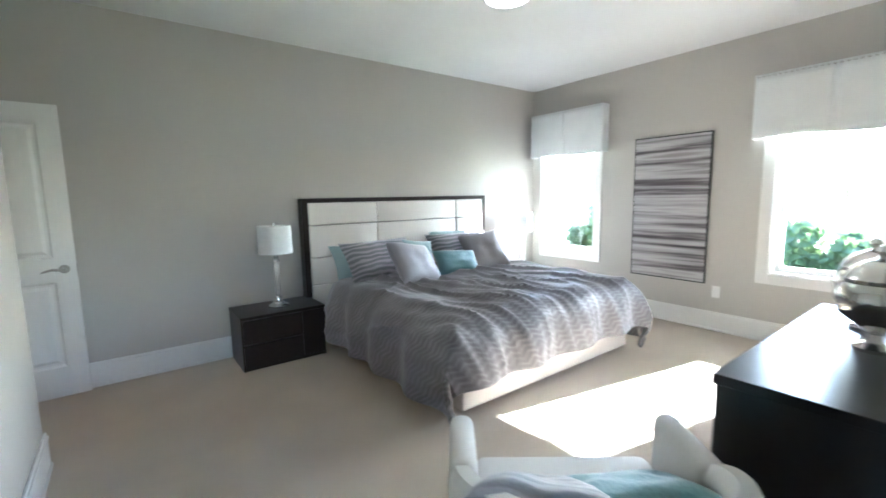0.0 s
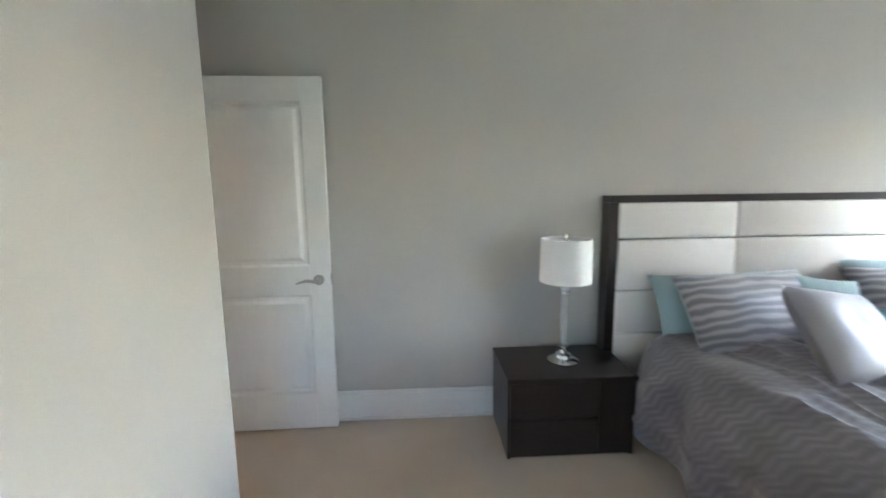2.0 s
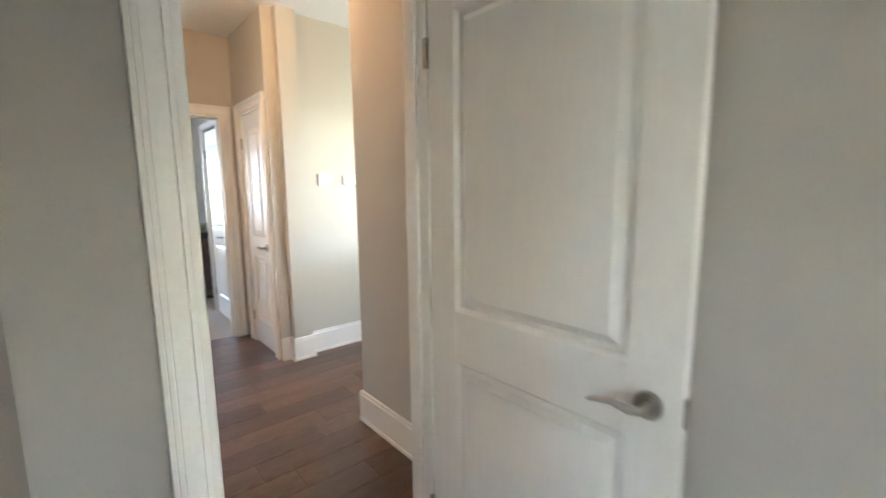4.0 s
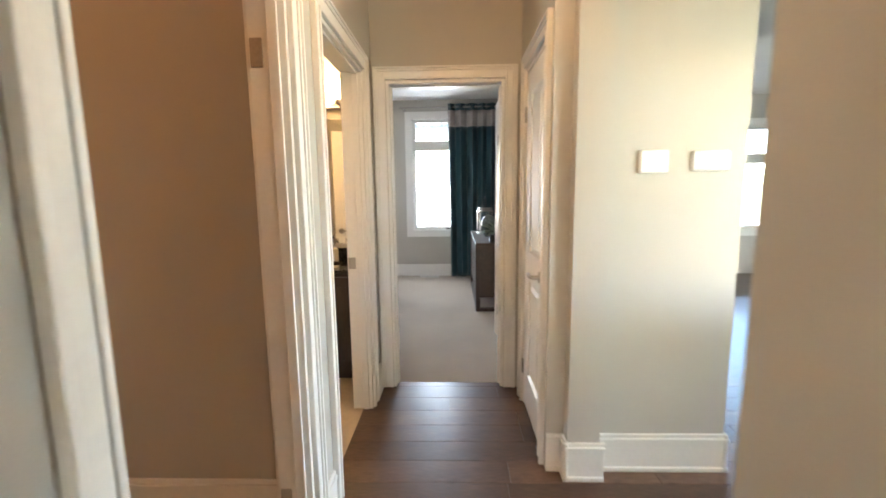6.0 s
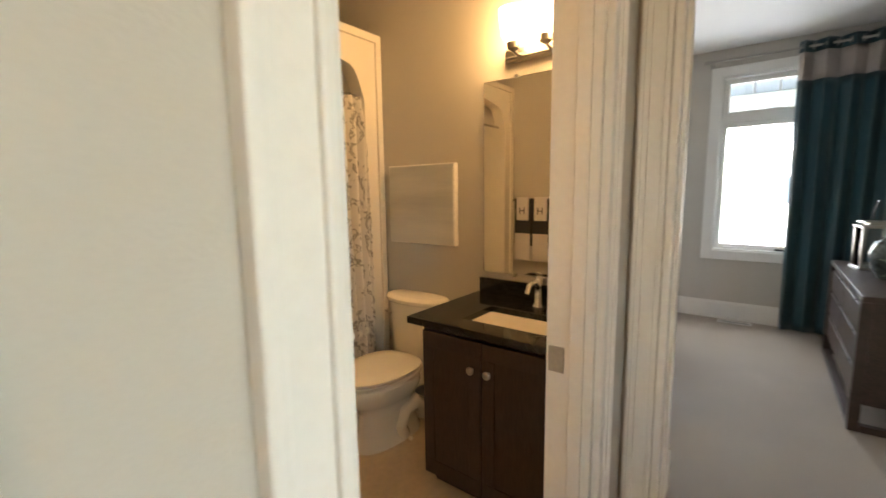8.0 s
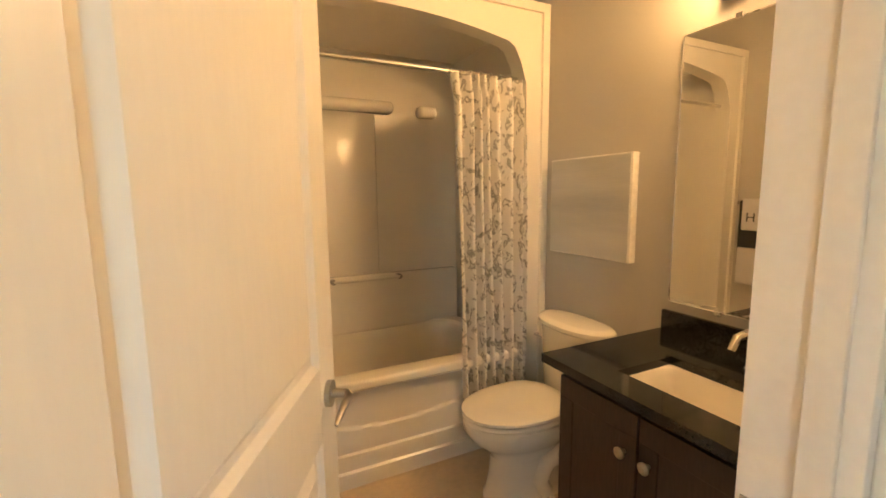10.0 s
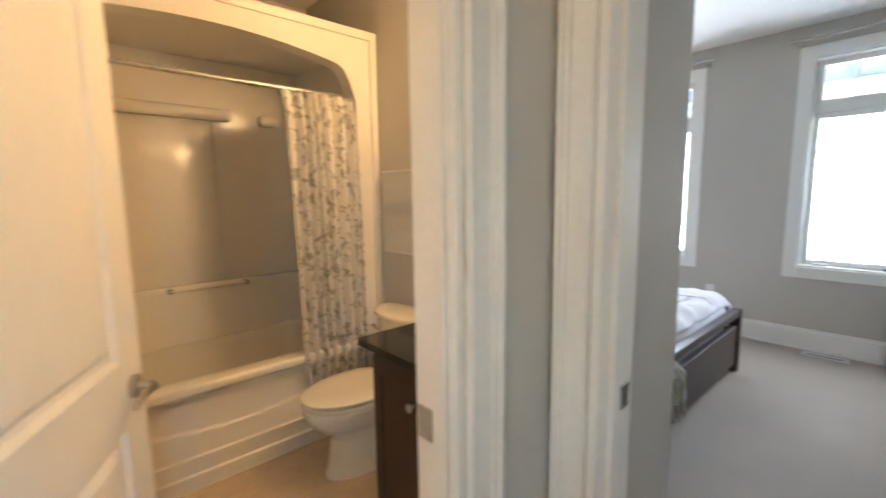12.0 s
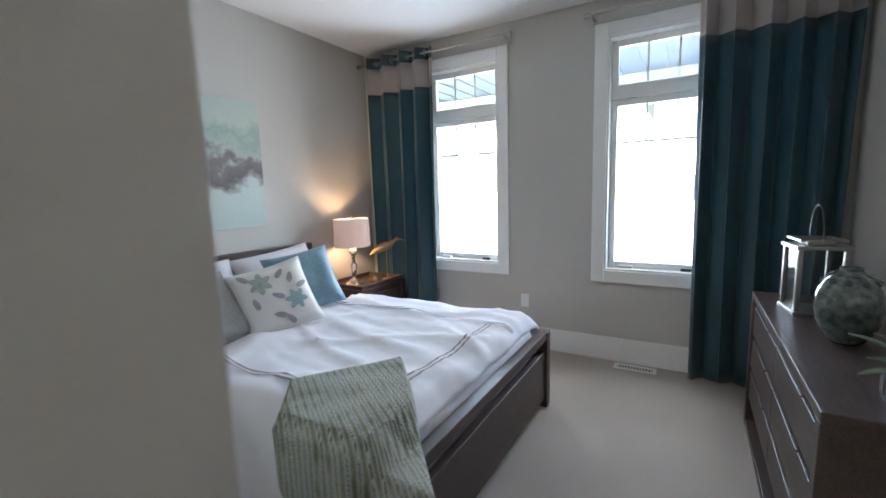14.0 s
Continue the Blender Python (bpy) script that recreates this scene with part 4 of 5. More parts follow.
xs_ = [cx - hw + 2 * hw * i / N for i in range(N + 1)]
for a, b in zip(xs_, xs_[1:]):
    vs = [bm.verts.new(p) for p in ((a, -2.46, arch(a)), (b, -2.46, arch(b)), (b, -2.46, 2.30), (a, -2.46, 2.30), (a, -2.56, arch(a)), (b, -2.56, arch(b)), (b, -2.56, 2.30), (a, -2.56, 2.30))]
    for q in ((0, 1, 2, 3), (5, 4, 7, 6), (0, 4, 5, 1), (3, 2, 6, 7)):
        bm.faces.new([vs[i] for i in q])
for x0, x1 in ((-3.618, cx - hw), (cx + hw, -1.872)):
    box(bm, x0, x1, -2.56, -2.46, 0.0, 2.30)
bmesh.ops.remove_doubles(bm, verts=bm.verts, dist=1e-4)
part("front_arch", bm, ACRYL, tubu, "", True)
part("front_trim", boxes((-3.616, -3.575, -2.46, -2.445, 0.0, 2.33), (-1.915, -1.874, -2.46, -2.445, 0.0, 2.33), (-3.575, -1.915, -2.46, -2.445, 2.285, 2.33)), ACRYL, tubu)
for q in ((-3.61, -1.88, -3.34, -3.30, 0.4, 2.25), (-3.61, cx - hw - 0.02, -3.30, -2.56, 0.4, 2.25), (cx + hw + 0.02, -1.88, -3.30, -2.56, 0.4, 2.25), (-3.61, -1.88, -3.34, -2.56, 2.25, 2.30)):
    part("wall_panel", boxes(q), ACRYL, tubu)
part("ledge", box(bmesh.new(), cx - hw, cx + hw, -3.30, -3.22, 0.48, 0.86, 0.03, 4), ACRYL, tubu, "", True)
for a, b, z in ((-3.03, cx + hw, 1.88), (-3.33, -3.20, 1.87)):
    part("soap_shelf", box(bmesh.new(), a, b, -3.31, -3.215, z, z + 0.075, 0.03, 4), ACRYL, tubu, "", True)
part("back_panel", box(bmesh.new(), -2.92, cx + hw, -3.305, -3.27, 0.85, 1.89, 0.02, 4), ACRYL, tubu, "", True)
bm = bmesh.new()
x0, x1 = cx - hw - 0.01, cx + hw + 0.01


def basin(u, v):
    a = 2 * math.pi * u
    c, s = math.cos(a), math.sin(a)
    e = 0.35
    px, py = math.copysign(abs(c) ** e, c), math.copysign(abs(s) ** e, s)
    prof = [(1.0, 0.51), (0.90, 0.51), (0.87, 0.49), (0.80, 0.25), (0.72, 0.16), (0.3, 0.13), (0.02, 0.13)]
    k = v * (len(prof) - 1)
    i = min(int(k), len(prof) - 2)
    w = k - i
    r, z = prof[i][0] * (1 - w) + prof[i + 1][0] * w, prof[i][1] * (1 - w) + prof[i + 1][1] * w
    ry = r if r > 0.95 else r - 0.02
    return (cx + px * (hw + 0.005) * r, -2.87 + py * 0.42 * ry, z)


sheet(basin, 64, 24, bm, True)
part("basin", bm, ACRYL, tubu, "", True)


def apron(u, v):
    x = x0 + (x1 - x0) * u
    z = 0.50 * v
    bow = 0.018 * math.sin(math.pi * u)
    step = 0.0 if z < 0.08 else (0.010 if z < 0.165 else (0.020 if z < 0.345 - 0.075 * math.sin(math.pi * u) ** 2 else 0.032))
    lip = 0.03 if v > 0.90 else 0.0
    return (x, -2.478 + 0.022 - step + lip + bow * 0.4, z)


part("apron", sheet(apron, 60, 60), ACRYL, tubu, "", True)
part("rim", box(bmesh.new(), x0, x1, -2.545, -2.432, 0.475, 0.527, 0.018, 4), ACRYL, tubu, "", True)
part("grab_bar", tube([(-3.03, -3.20, 0.84), (-2.60, -3.20, 0.84)], 0.013), ACRYL, tubu, "", True)
for x in (-3.03, -2.60):
    part("bar_socket", tube([(x, -3.23, 0.84), (x, -3.19, 0.84)], 0.017, 14), STEEL, tubu, "dull metal bar socket", True)
bmr = tube([(cx - hw - 0.01, -2.53, 1.965), (cx + hw + 0.01, -2.53, 1.965)], 0.0125, 14)
rod = tagged(link("shower_rod", bmr, CHROME, smooth=True), "straight chrome shower curtain rod", "shower rod")

FLORAL = mat("white_floral_cotton", (0.74, 0.71, 0.66), 0.9, grain=300, vary=0.03, bump=0.15)
ramp_into(FLORAL, "Base Color", [(0.0, (0.73, 0.70, 0.65)), (0.53, (0.74, 0.71, 0.66)), (0.565, (0.46, 0.44, 0.40)), (0.63, (0.27, 0.26, 0.23)), (0.68, (0.70, 0.67, 0.62))], "noise", 19.0, (1, 1, 0.8), 3.0, 1.2)
sc = empty("shower_curtain", "white cotton shower curtain printed with grey leaves, drawn aside", "shower curtain")


def fold_s(u, v):
    x = -3.06 - 0.42 * u - 0.03 * v * (1 - u)
    amp = 0.030 + 0.012 * v
    y = -2.475 + amp * math.sin(u * 2 * math.pi * 7 + 0.7 * math.sin(v * 3)) + 0.03 * v
    return (x - 0.02 * (1 - v) * math.sin(u * 9), y if v > 0.05 else y - 0.02, 1.95 - 1.72 * v)


solid(part("curtain", sheet(fold_s, 140, 30), FLORAL, sc, smooth=True), 0.002)
for i in range(8):
    x = -3.07 - 0.41 * i / 7
    ring = sheet(lambda u, v, x=x: (x + 0.003 * math.cos(v * 2 * math.pi), -2.53 + (0.024 + 0.003 * math.sin(v * 2 * math.pi)) * math.cos(u * 2 * math.pi), 1.955 + (0.024 + 0.003 * math.sin(v * 2 * math.pi)) * math.sin(u * 2 * math.pi)), 16, 6)
    part("ring", ring, CHROME, sc, "", True)

# toilet
toi = empty("toilet", "white porcelain two-piece toilet with closed lid", "toilet", pose(-3.62, -2.11, 0))


def egg(bm, rings, n=32, cap=True):
    """Stacked egg-shaped rings: (back x, front x, half width, z)."""
    rs = []
    for b, f_, w, z in rings:
        r = []
        for i in range(n):
            a = 2 * math.pi * i / n
            c, s = math.cos(a), math.sin(a)
            mid = b + (f_ - b) * 0.42
            x = mid + (f_ - mid) * c if c > 0 else mid + (mid - b) * math.copysign(abs(c) ** 0.7, c)
            r.append(bm.verts.new((x, w * math.copysign(abs(s) ** 0.9, s), z)))
        rs.append(r)
    for a, b in zip(rs, rs[1:]):
        for i in range(n):
            bm.faces.new((a[i], a[(i + 1) % n], b[(i + 1) % n], b[i]))
    if cap:
        bm.faces.new(rs[0][::-1])
        bm.faces.new(rs[-1])
    return bm


part("bowl", egg(bmesh.new(), [(0.24, 0.685, 0.175, 0.385), (0.20, 0.692, 0.186, 0.375), (0.19, 0.688, 0.183, 0.34), (0.19, 0.665, 0.165, 0.30), (0.20, 0.62, 0.135, 0.26), (0.22, 0.575, 0.112, 0.225), (0.23, 0.56, 0.104, 0.19)][::-1]), PORC, toi, "", True)
part("pedestal", egg(bmesh.new(), [(0.15, 0.60, 0.118, 0.0), (0.15, 0.60, 0.118, 0.02), (0.16, 0.585, 0.107, 0.04), (0.17, 0.57, 0.104, 0.12), (0.18, 0.562, 0.106, 0.21)]), PORC, toi, "", True)
part("rear_shelf", box(bmesh.new(), 0.02, 0.26, -0.10, 0.10, 0.24, 0.39, 0.03, 3), PORC, toi, "", True)
for q in (-1, 1):
    part("trapway", tube([(0.14, q * 0.06, 0.06), (0.20, q * 0.10, 0.14), (0.27, q * 0.112, 0.20), (0.34, q * 0.105, 0.17), (0.37, q * 0.095, 0.09), (0.34, q * 0.09, 0.02)], [0.045, 0.048, 0.046, 0.042, 0.04, 0.04], 14), PORC, toi, "moulded trapway bulge", True)
    part("bolt_cap", lathe([(0.014, 0.0), (0.014, 0.012), (0.008, 0.02)], 12, at=(0.33, q * 0.135, 0.0)), PORC, toi, "", True)
part("seat", egg(bmesh.new(), [(0.19, 0.685, 0.18, 0.387), (0.185, 0.695, 0.19, 0.392), (0.185, 0.695, 0.19, 0.403), (0.19, 0.69, 0.185, 0.408)]), PORC, toi, "", True)
part("lid", egg(bmesh.new(), [(0.19, 0.69, 0.185, 0.411), (0.185, 0.697, 0.191, 0.416), (0.185, 0.697, 0.191, 0.428), (0.21, 0.67, 0.165, 0.437), (0.26, 0.6, 0.10, 0.440)]), PORC, toi, "", True)
part("tank", egg(bmesh.new(), [(0.012, 0.185, 0.185, 0.385), (0.012, 0.19, 0.195, 0.40), (0.010, 0.20, 0.208, 0.70), (0.010, 0.20, 0.208, 0.726)], 48), PORC, toi, "", True)
part("tank_lid", egg(bmesh.new(), [(0.008, 0.212, 0.216, 0.727), (0.004, 0.22, 0.224, 0.735), (0.004, 0.22, 0.224, 0.752), (0.012, 0.205, 0.212, 0.764), (0.03, 0.18, 0.19, 0.768)], 48), PORC, toi, "", True)
part("flush_lever", tube([(0.195, -0.15, 0.67), (0.215, -0.15, 0.67), (0.215, -0.09, 0.665)], 0.007), CHROME, toi, "", True)
pipe = tagged(link("supply_pipe", tube([(-3.62, -2.34, 0.18), (-3.55, -2.34, 0.18), (-3.54, -2.33, 0.25), (-3.53, -2.28, 0.39)], 0.008), CHROME, smooth=True), "thin chrome toilet supply pipe", "pipe")

# vanity
van = empty("vanity_cabinet", "dark brown two-door bathroom vanity cabinet", "vanity")
part("body", boxes((-3.615, -3.05, -1.655, -1.635, 0.09, 0.80), (-3.615, -3.05, -0.935, -0.915, 0.09, 0.80), (-3.615, -3.07, -1.635, -0.935, 0.09, 0.12), (-3.07, -3.05, -1.635, -0.935, 0.77, 0.80), (-3.615, -3.60, -1.635, -0.935, 0.12, 0.80)), DARKCAB, van)
part("kick", boxes((-3.615, -3.12, -1.655, -0.915, 0.0, 0.09)), DARKCAB, van)
for y0, y1, ky in ((-1.645, -1.342, -1.378), (-1.337, -0.935, -1.300)):
    d = part("cabinet_door", box(bmesh.new(), -3.05, -3.03, y0, y1, 0.10, 0.775, 0.002), DARKCAB, van)
    for z0, z1, a, b in ((0.10, 0.17, y0, y1), (0.705, 0.775, y0, y1), (0.17, 0.705, y0, y0 + 0.06), (0.17, 0.705, y1 - 0.06, y1)):
        part("rail", box(bmesh.new(), -3.031, -3.026, a + 0.001, b - 0.001, z0, z1, 0.002), DARKCAB, d)
    k = part("knob", lathe([(0.006, 0.0), (0.006, 0.012), (0.016, 0.018), (0.017, 0.024), (0.010, 0.030)], 16), NICKEL, d, "round brushed nickel knob", True)
    k.matrix_basis = pose(-3.023, ky, 0.657, 0, 90, 0)
bm = boxes((-3.615, -3.355, -1.712, -0.912, 0.80, 0.83), (-3.112, -3.0, -1.712, -0.912, 0.80, 0.83), (-3.355, -3.112, -1.712, -1.49, 0.80, 0.83), (-3.355, -3.112, -1.105, -0.912, 0.80, 0.83))
bmesh.ops.remove_doubles(bm, verts=bm.verts, dist=1e-5)
ct = tagged(link("countertop", bm, GRANITE), "polished black granite vanity countertop", "countertop")
tagged(link("backsplash", box(bmesh.new(), -3.618, -3.598, -1.712, -0.912, 0.831, 0.905, 0.002), GRANITE), "low black granite backsplash", "backsplash")
sk = empty("sink", "white rectangular undermount porcelain sink", "sink")


def sinkf(u, v):
    a = 2 * math.pi * u
    c, s = math.cos(a), math.sin(a)
    e = 0.28
    px, py = math.copysign(abs(c) ** e, c), math.copysign(abs(s) ** e, s)
    prof = [(1.06, 0.798), (0.99, 0.798), (0.96, 0.78), (0.85, 0.70), (0.5, 0.68), (0.05, 0.675)]
    k = v * (len(prof) - 1)
    i = min(int(k), len(prof) - 2)
    w = k - i
    r, z = prof[i][0] * (1 - w) + prof[i + 1][0] * w, prof[i][1] * (1 - w) + prof[i + 1][1] * w
    return (-3.2335 + px * 0.125 * r, -1.2975 + py * 0.195 * r, z)


solid(part("basin", sheet(sinkf, 56, 20, None, True), PORC, sk, smooth=True), 0.006, 1.0)
part("drain", lathe([(0.022, 0.676), (0.022, 0.682), (0.014, 0.684)], 16, at=(-3.2335, -1.2975, 0)), CHROME, sk, "", True)
fa = empty("faucet", "chrome single-lever basin faucet", "faucet", pose(-3.47, -1.30, 0.83))
part("body", lathe([(0.028, 0.0), (0.028, 0.008), (0.020, 0.02), (0.018, 0.10), (0.021, 0.12), (0.016, 0.14)], 20), CHROME, fa, "", True)
part("spout", tube([(0, 0, 0.09), (0.05, 0, 0.125), (0.10, 0, 0.12), (0.125, 0, 0.085)], [0.014, 0.013, 0.012, 0.011], 14), CHROME, fa, "", True)
part("handle", tube([(0, 0, 0.135), (-0.01, 0, 0.155), (0.03, 0, 0.17), (0.07, 0, 0.178)], [0.012, 0.010, 0.007, 0.005], 12), CHROME, fa, "", True)
so = empty("soap_bottle", "white soap bottle with chrome pump beside the faucet", "soap dispenser", pose(-3.42, -1.20, 0.83))
part("bottle", lathe([(0.026, 0.0), (0.028, 0.01), (0.028, 0.09), (0.014, 0.105)], 18), PORC, so, "", True)
part("pump", tube([(0, 0, 0.10), (0, 0, 0.135), (0.035, 0, 0.137)], 0.006), CHROME, so, "", True)
mi = empty("mirror", "large frameless wall mirror above the black vanity", "mirror")
part("glass", box(bmesh.new(), -3.618, -3.610, -1.695, -0.935, 0.94, 1.936, 0.006, 1), MIRROR, mi)
for y in (-1.50, -1.13):
    for z in (0.938, 1.937):
        part("clip", box(bmesh.new(), -3.617, -3.604, y - 0.012, y + 0.012, z - 0.010, z + 0.010, 0.003), CHROME, mi)
vl = empty("vanity_light", "brushed nickel vanity light bar with three lit glass shades", "wall light")
part("backplate", box(bmesh.new(), -3.619, -3.595, -1.56, -1.04, 2.00, 2.065, 0.010, 3), NICKEL, vl, "", True)
part("bar", tube([(-3.575, -1.54, 2.015), (-3.575, -1.06, 2.015)], 0.008), NICKEL, vl, "", True)
for y in (-1.46, -1.30, -1.14):
    part("cup", lathe([(0.012, 2.02), (0.028, 2.03), (0.032, 2.055), (0.030, 2.06)], 20, at=(-3.50, y, 0)), NICKEL, vl, "", True)
    part("arm", tube([(-3.60, y, 2.03), (-3.55, y, 2.015), (-3.50, y, 2.025)], 0.008), NICKEL, vl, "", True)
    g = part("shade", lathe([(0.030, 2.055), (0.055, 2.09), (0.066, 2.16), (0.070, 2.20)], 28, at=(-3.50, y, 0)), BULBGLASS, vl, "lit frosted glass shade", True)
    g.visible_shadow = False
ART2 = mat("pale_seascape", (0.5, 0.5, 0.48), 0.5, grain=30, vary=0.1, bump=0.1, stretch=(1, 0.6, 5))
ramp_into(ART2, "Base Color", [(0.3, (0.44, 0.45, 0.44)), (0.5, (0.58, 0.57, 0.53)), (0.7, (0.68, 0.66, 0.61))], "noise", 1.6, (1, 0.5, 4.0), 5.0)
bp = empty("canvas_print", "small pale landscape canvas with white edges", "painting")
part("canvas", box(bmesh.new(), -3.618, -3.580, -2.37, -1.865, 1.067, 1.537, 0.004), MATW, bp)
part("picture", boxes((-3.580, -3.577, -2.362, -1.873, 1.075, 1.529)), ART2, bp)
# towels on the wall opposite the mirror
tb = empty("towel_bar", "chrome towel bar on the bathroom wall", "towel bar")
part("bar", tube([(-1.93, -2.40, 1.29), (-1.93, -1.80, 1.29)], 0.009), CHROME, tb, "", True)
for y in (-2.40, -1.80):
    part("post", tube([(-1.872, y, 1.29), (-1.94, y, 1.29)], [0.022, 0.012], 14), CHROME, tb, "", True)
for y in (-2.30, -2.12, -1.94):
    tw = empty("hand_towel", "white hand towel with dark band and letter over the bar", "towel", group="towels on the bar")
    part("dark_towel", box(bmesh.new(), -1.952, -1.908, y - 0.085, y + 0.085, 0.86, 1.305, 0.008), DARKP, tw, "black folded towel")
    part("white_towel", box(bmesh.new(), -1.966, -1.900, y - 0.062, y + 0.062, 1.10, 1.318, 0.010), LINEN, tw, "white folded towel")
    part("bath_towel", box(bmesh.new(), -1.958, -1.905, y - 0.08, y + 0.08, 0.72, 0.98, 0.010), LINEN, tw)
    cu = bpy.data.curves.new("letter", "FONT")
    cu.body, cu.size, cu.extrude, cu.align_x = "H", 0.09, 0.001, "CENTER"
    lo = new("letter", cu)
    lo.data.materials.append(DARKP)
    lo.matrix_basis = pose(-1.9675, y, 1.16, 90, 0, -90)
    lo.parent = tw

# ---- second bedroom ----
bed2 = empty("bed", "brown walnut bed with open slatted footboard frame", "bed")
BX0, BX1 = -6.00, -4.38
part("headboard", boxes((BX0, BX0 + 0.07, -3.24, -3.17, 0.0, 0.98), (BX1 - 0.07, BX1, -3.24, -3.17, 0.0, 0.98), (BX0 + 0.07, BX1 - 0.07, -3.24, -3.17, 0.91, 0.98), (BX0 + 0.07, BX1 - 0.07, -3.225, -3.19, 0.30, 0.80), bevel=0.004), WALNUT, bed2)
for x in (BX0, BX1 - 0.065):
    part("post", box(bmesh.new(), x, x + 0.065, -1.155, -1.085, 0.0, 0.495, 0.004), WALNUT, bed2)
part("top_rail", box(bmesh.new(), BX0 + 0.065, BX1 - 0.065, -1.15, -1.09, 0.445, 0.495, 0.004), WALNUT, bed2)
part("footboard", box(bmesh.new(), BX0 + 0.065, BX1 - 0.065, -1.14, -1.10, 0.06, 0.37, 0.004), WALNUT, bed2)
for x in (BX0 + 0.012, BX1 - 0.052):
    part("side_rail", box(bmesh.new(), x, x + 0.04, -3.17, -1.155, 0.10, 0.34, 0.004), WALNUT, bed2)
part("mattress", box(bmesh.new(), BX0 + 0.07, BX1 - 0.07, -3.16, -1.17, 0.24, 0.52, 0.05, 4), LINEN, bed2, "white mattress", True)
f2_turned = drape(-5.19, 0.825, 2.62, 1.19, 0.575, 0.35, 0.03, 0.020, 5.1, 0.09, 0.014, 0.0)


def f2(u, v, lift=0.0):
    p = f2_turned(u, v, lift)
    return Vector((p.x, -p.y, p.z))



d2 = tagged(link("duvet", sheet(f2, 80, 80), LINEN, smooth=True), "white cotton duvet with thin brown double stripes", "duvet")
solid(d2, 0.03, 0.0)
STRIPE = mat("taupe_ribbon", (0.22, 0.17, 0.16), 0.7, grain=200)
for k, c in enumerate((0.299, 0.310, 0.758, 0.769)):
    ub = part("stripe", sheet(lambda u, v, c=c: f2(c + (u - 0.5) * 0.006, 0.02 + 0.96 * v, 0.025), 2, 80), STRIPE, d2, "thin brown ribbon stripe", True)
for c in (0.868, 0.886):
    part("stripe", sheet(lambda u, v, c=c: f2(0.299 + 0.470 * v, c + (u - 0.5) * 0.007, 0.025), 2, 80), STRIPE, d2, "thin brown ribbon stripe", True)
FLOWER = mat("printed_white_cotton", (0.72, 0.70, 0.66), 0.85, grain=250, vary=0.03, bump=0.15)
PETAL = mat("faded_teal_print", (0.27, 0.40, 0.40), 0.85, grain=120, vary=0.25, bump=0.1)
SAGE = mat("sage_green_print", (0.36, 0.42, 0.37), 0.85, grain=120, vary=0.25, bump=0.1)
MAUVE = mat("grey_mauve_print", (0.34, 0.31, 0.34), 0.85, grain=120, vary=0.25, bump=0.1)
BLUEP = mat("blue_grey_satin", (0.16, 0.27, 0.33), 0.5, grain=60, vary=0.15, bump=0.15, sheen=0.4)
TAUPEP = mat("dark_taupe_satin", (0.17, 0.155, 0.14), 0.5, grain=60, vary=0.15, bump=0.15, sheen=0.4)
G2 = "pillows on the second bed"
pillow("pillow", 0.72, 0.44, 0.18, pose(-5.56, -2.92, 0.58, 26, 4, 2), LINEN, "white cotton pillow leaning on the headboard", G2)
pillow("pillow", 0.72, 0.44, 0.18, pose(-4.80, -2.88, 0.58, 28, 0, -2), LINEN, "white cotton pillow leaning on the headboard", G2)
pillow("cushion", 0.48, 0.46, 0.16, pose(-5.47, -2.60, 0.585, 30, 8, -24), BLUEP, "blue grey satin cushion leaning on pillows", G2)
pillow("cushion", 0.52, 0.46, 0.17, pose(-4.66, -2.44, 0.585, 36, 0, 6), TAUPEP, "dark taupe satin cushion leaning on pillows", G2)
fc = pillow("cushion", 0.46, 0.44, 0.16, pose(-5.05, -2.36, 0.59, 30, 10, -20), FLOWER, "white cushion printed with teal flowers and mauve leaves", G2)


def print_on(name, cx_, cz_, long_, wide, turn, material):
    """A printed petal or leaf that follows the puffed front of the floral cushion."""
    def f(u, v):
        a = math.pi * (v - 0.5)
        r = 2 * u - 1
        px, pz = long_ * math.sin(a), wide * r * math.cos(a) * (1 - 0.25 * math.sin(a))
        c, q = math.cos(turn), math.sin(turn)
        sx, sz = cx_ + px * c - pz * q, cz_ + px * q + pz * c
        edge = max(0.0, (1 - (sx / 0.23) ** 4) * (1 - (sz / 0.22) ** 4))
        return (sx, 0.08 * edge ** 0.55 + 0.008, sz + 0.22)
    return part(name, sheet(f, 6, 10), material, fc, "printed " + name, True)


for fx, fz, rad, m_ in ((0.07, 0.09, 0.062, SAGE), (-0.09, -0.06, 0.060, PETAL)):
    for i in range(6):
        a = i * math.pi / 3 + fx * 9
        print_on("petal", fx + 0.6 * rad * math.cos(a), fz + 0.6 * rad * math.sin(a), rad * 0.52, rad * 0.30, a, m_)
    print_on("flower_centre", fx, fz, rad * 0.24, rad * 0.24, 0.0, MAUVE)
for lx, lz, turn in ((-0.05, 0.12, 2.4), (-0.10, 0.08, 2.0), (0.0, -0.01, 0.6), (0.03, -0.12, 0.4), (-0.02, -0.16, 1.0), (0.13, -0.02, 1.4), (-0.15, 0.02, 2.8), (0.15, 0.15, 0.9)):
    print_on("leaf", lx, lz, 0.036, 0.016, turn, MAUVE)

THROW = mat("woven_stripe_wool", (0.3, 0.3, 0.25), 0.95, grain=160, vary=0.25, bump=0.8, bump_scale=110)


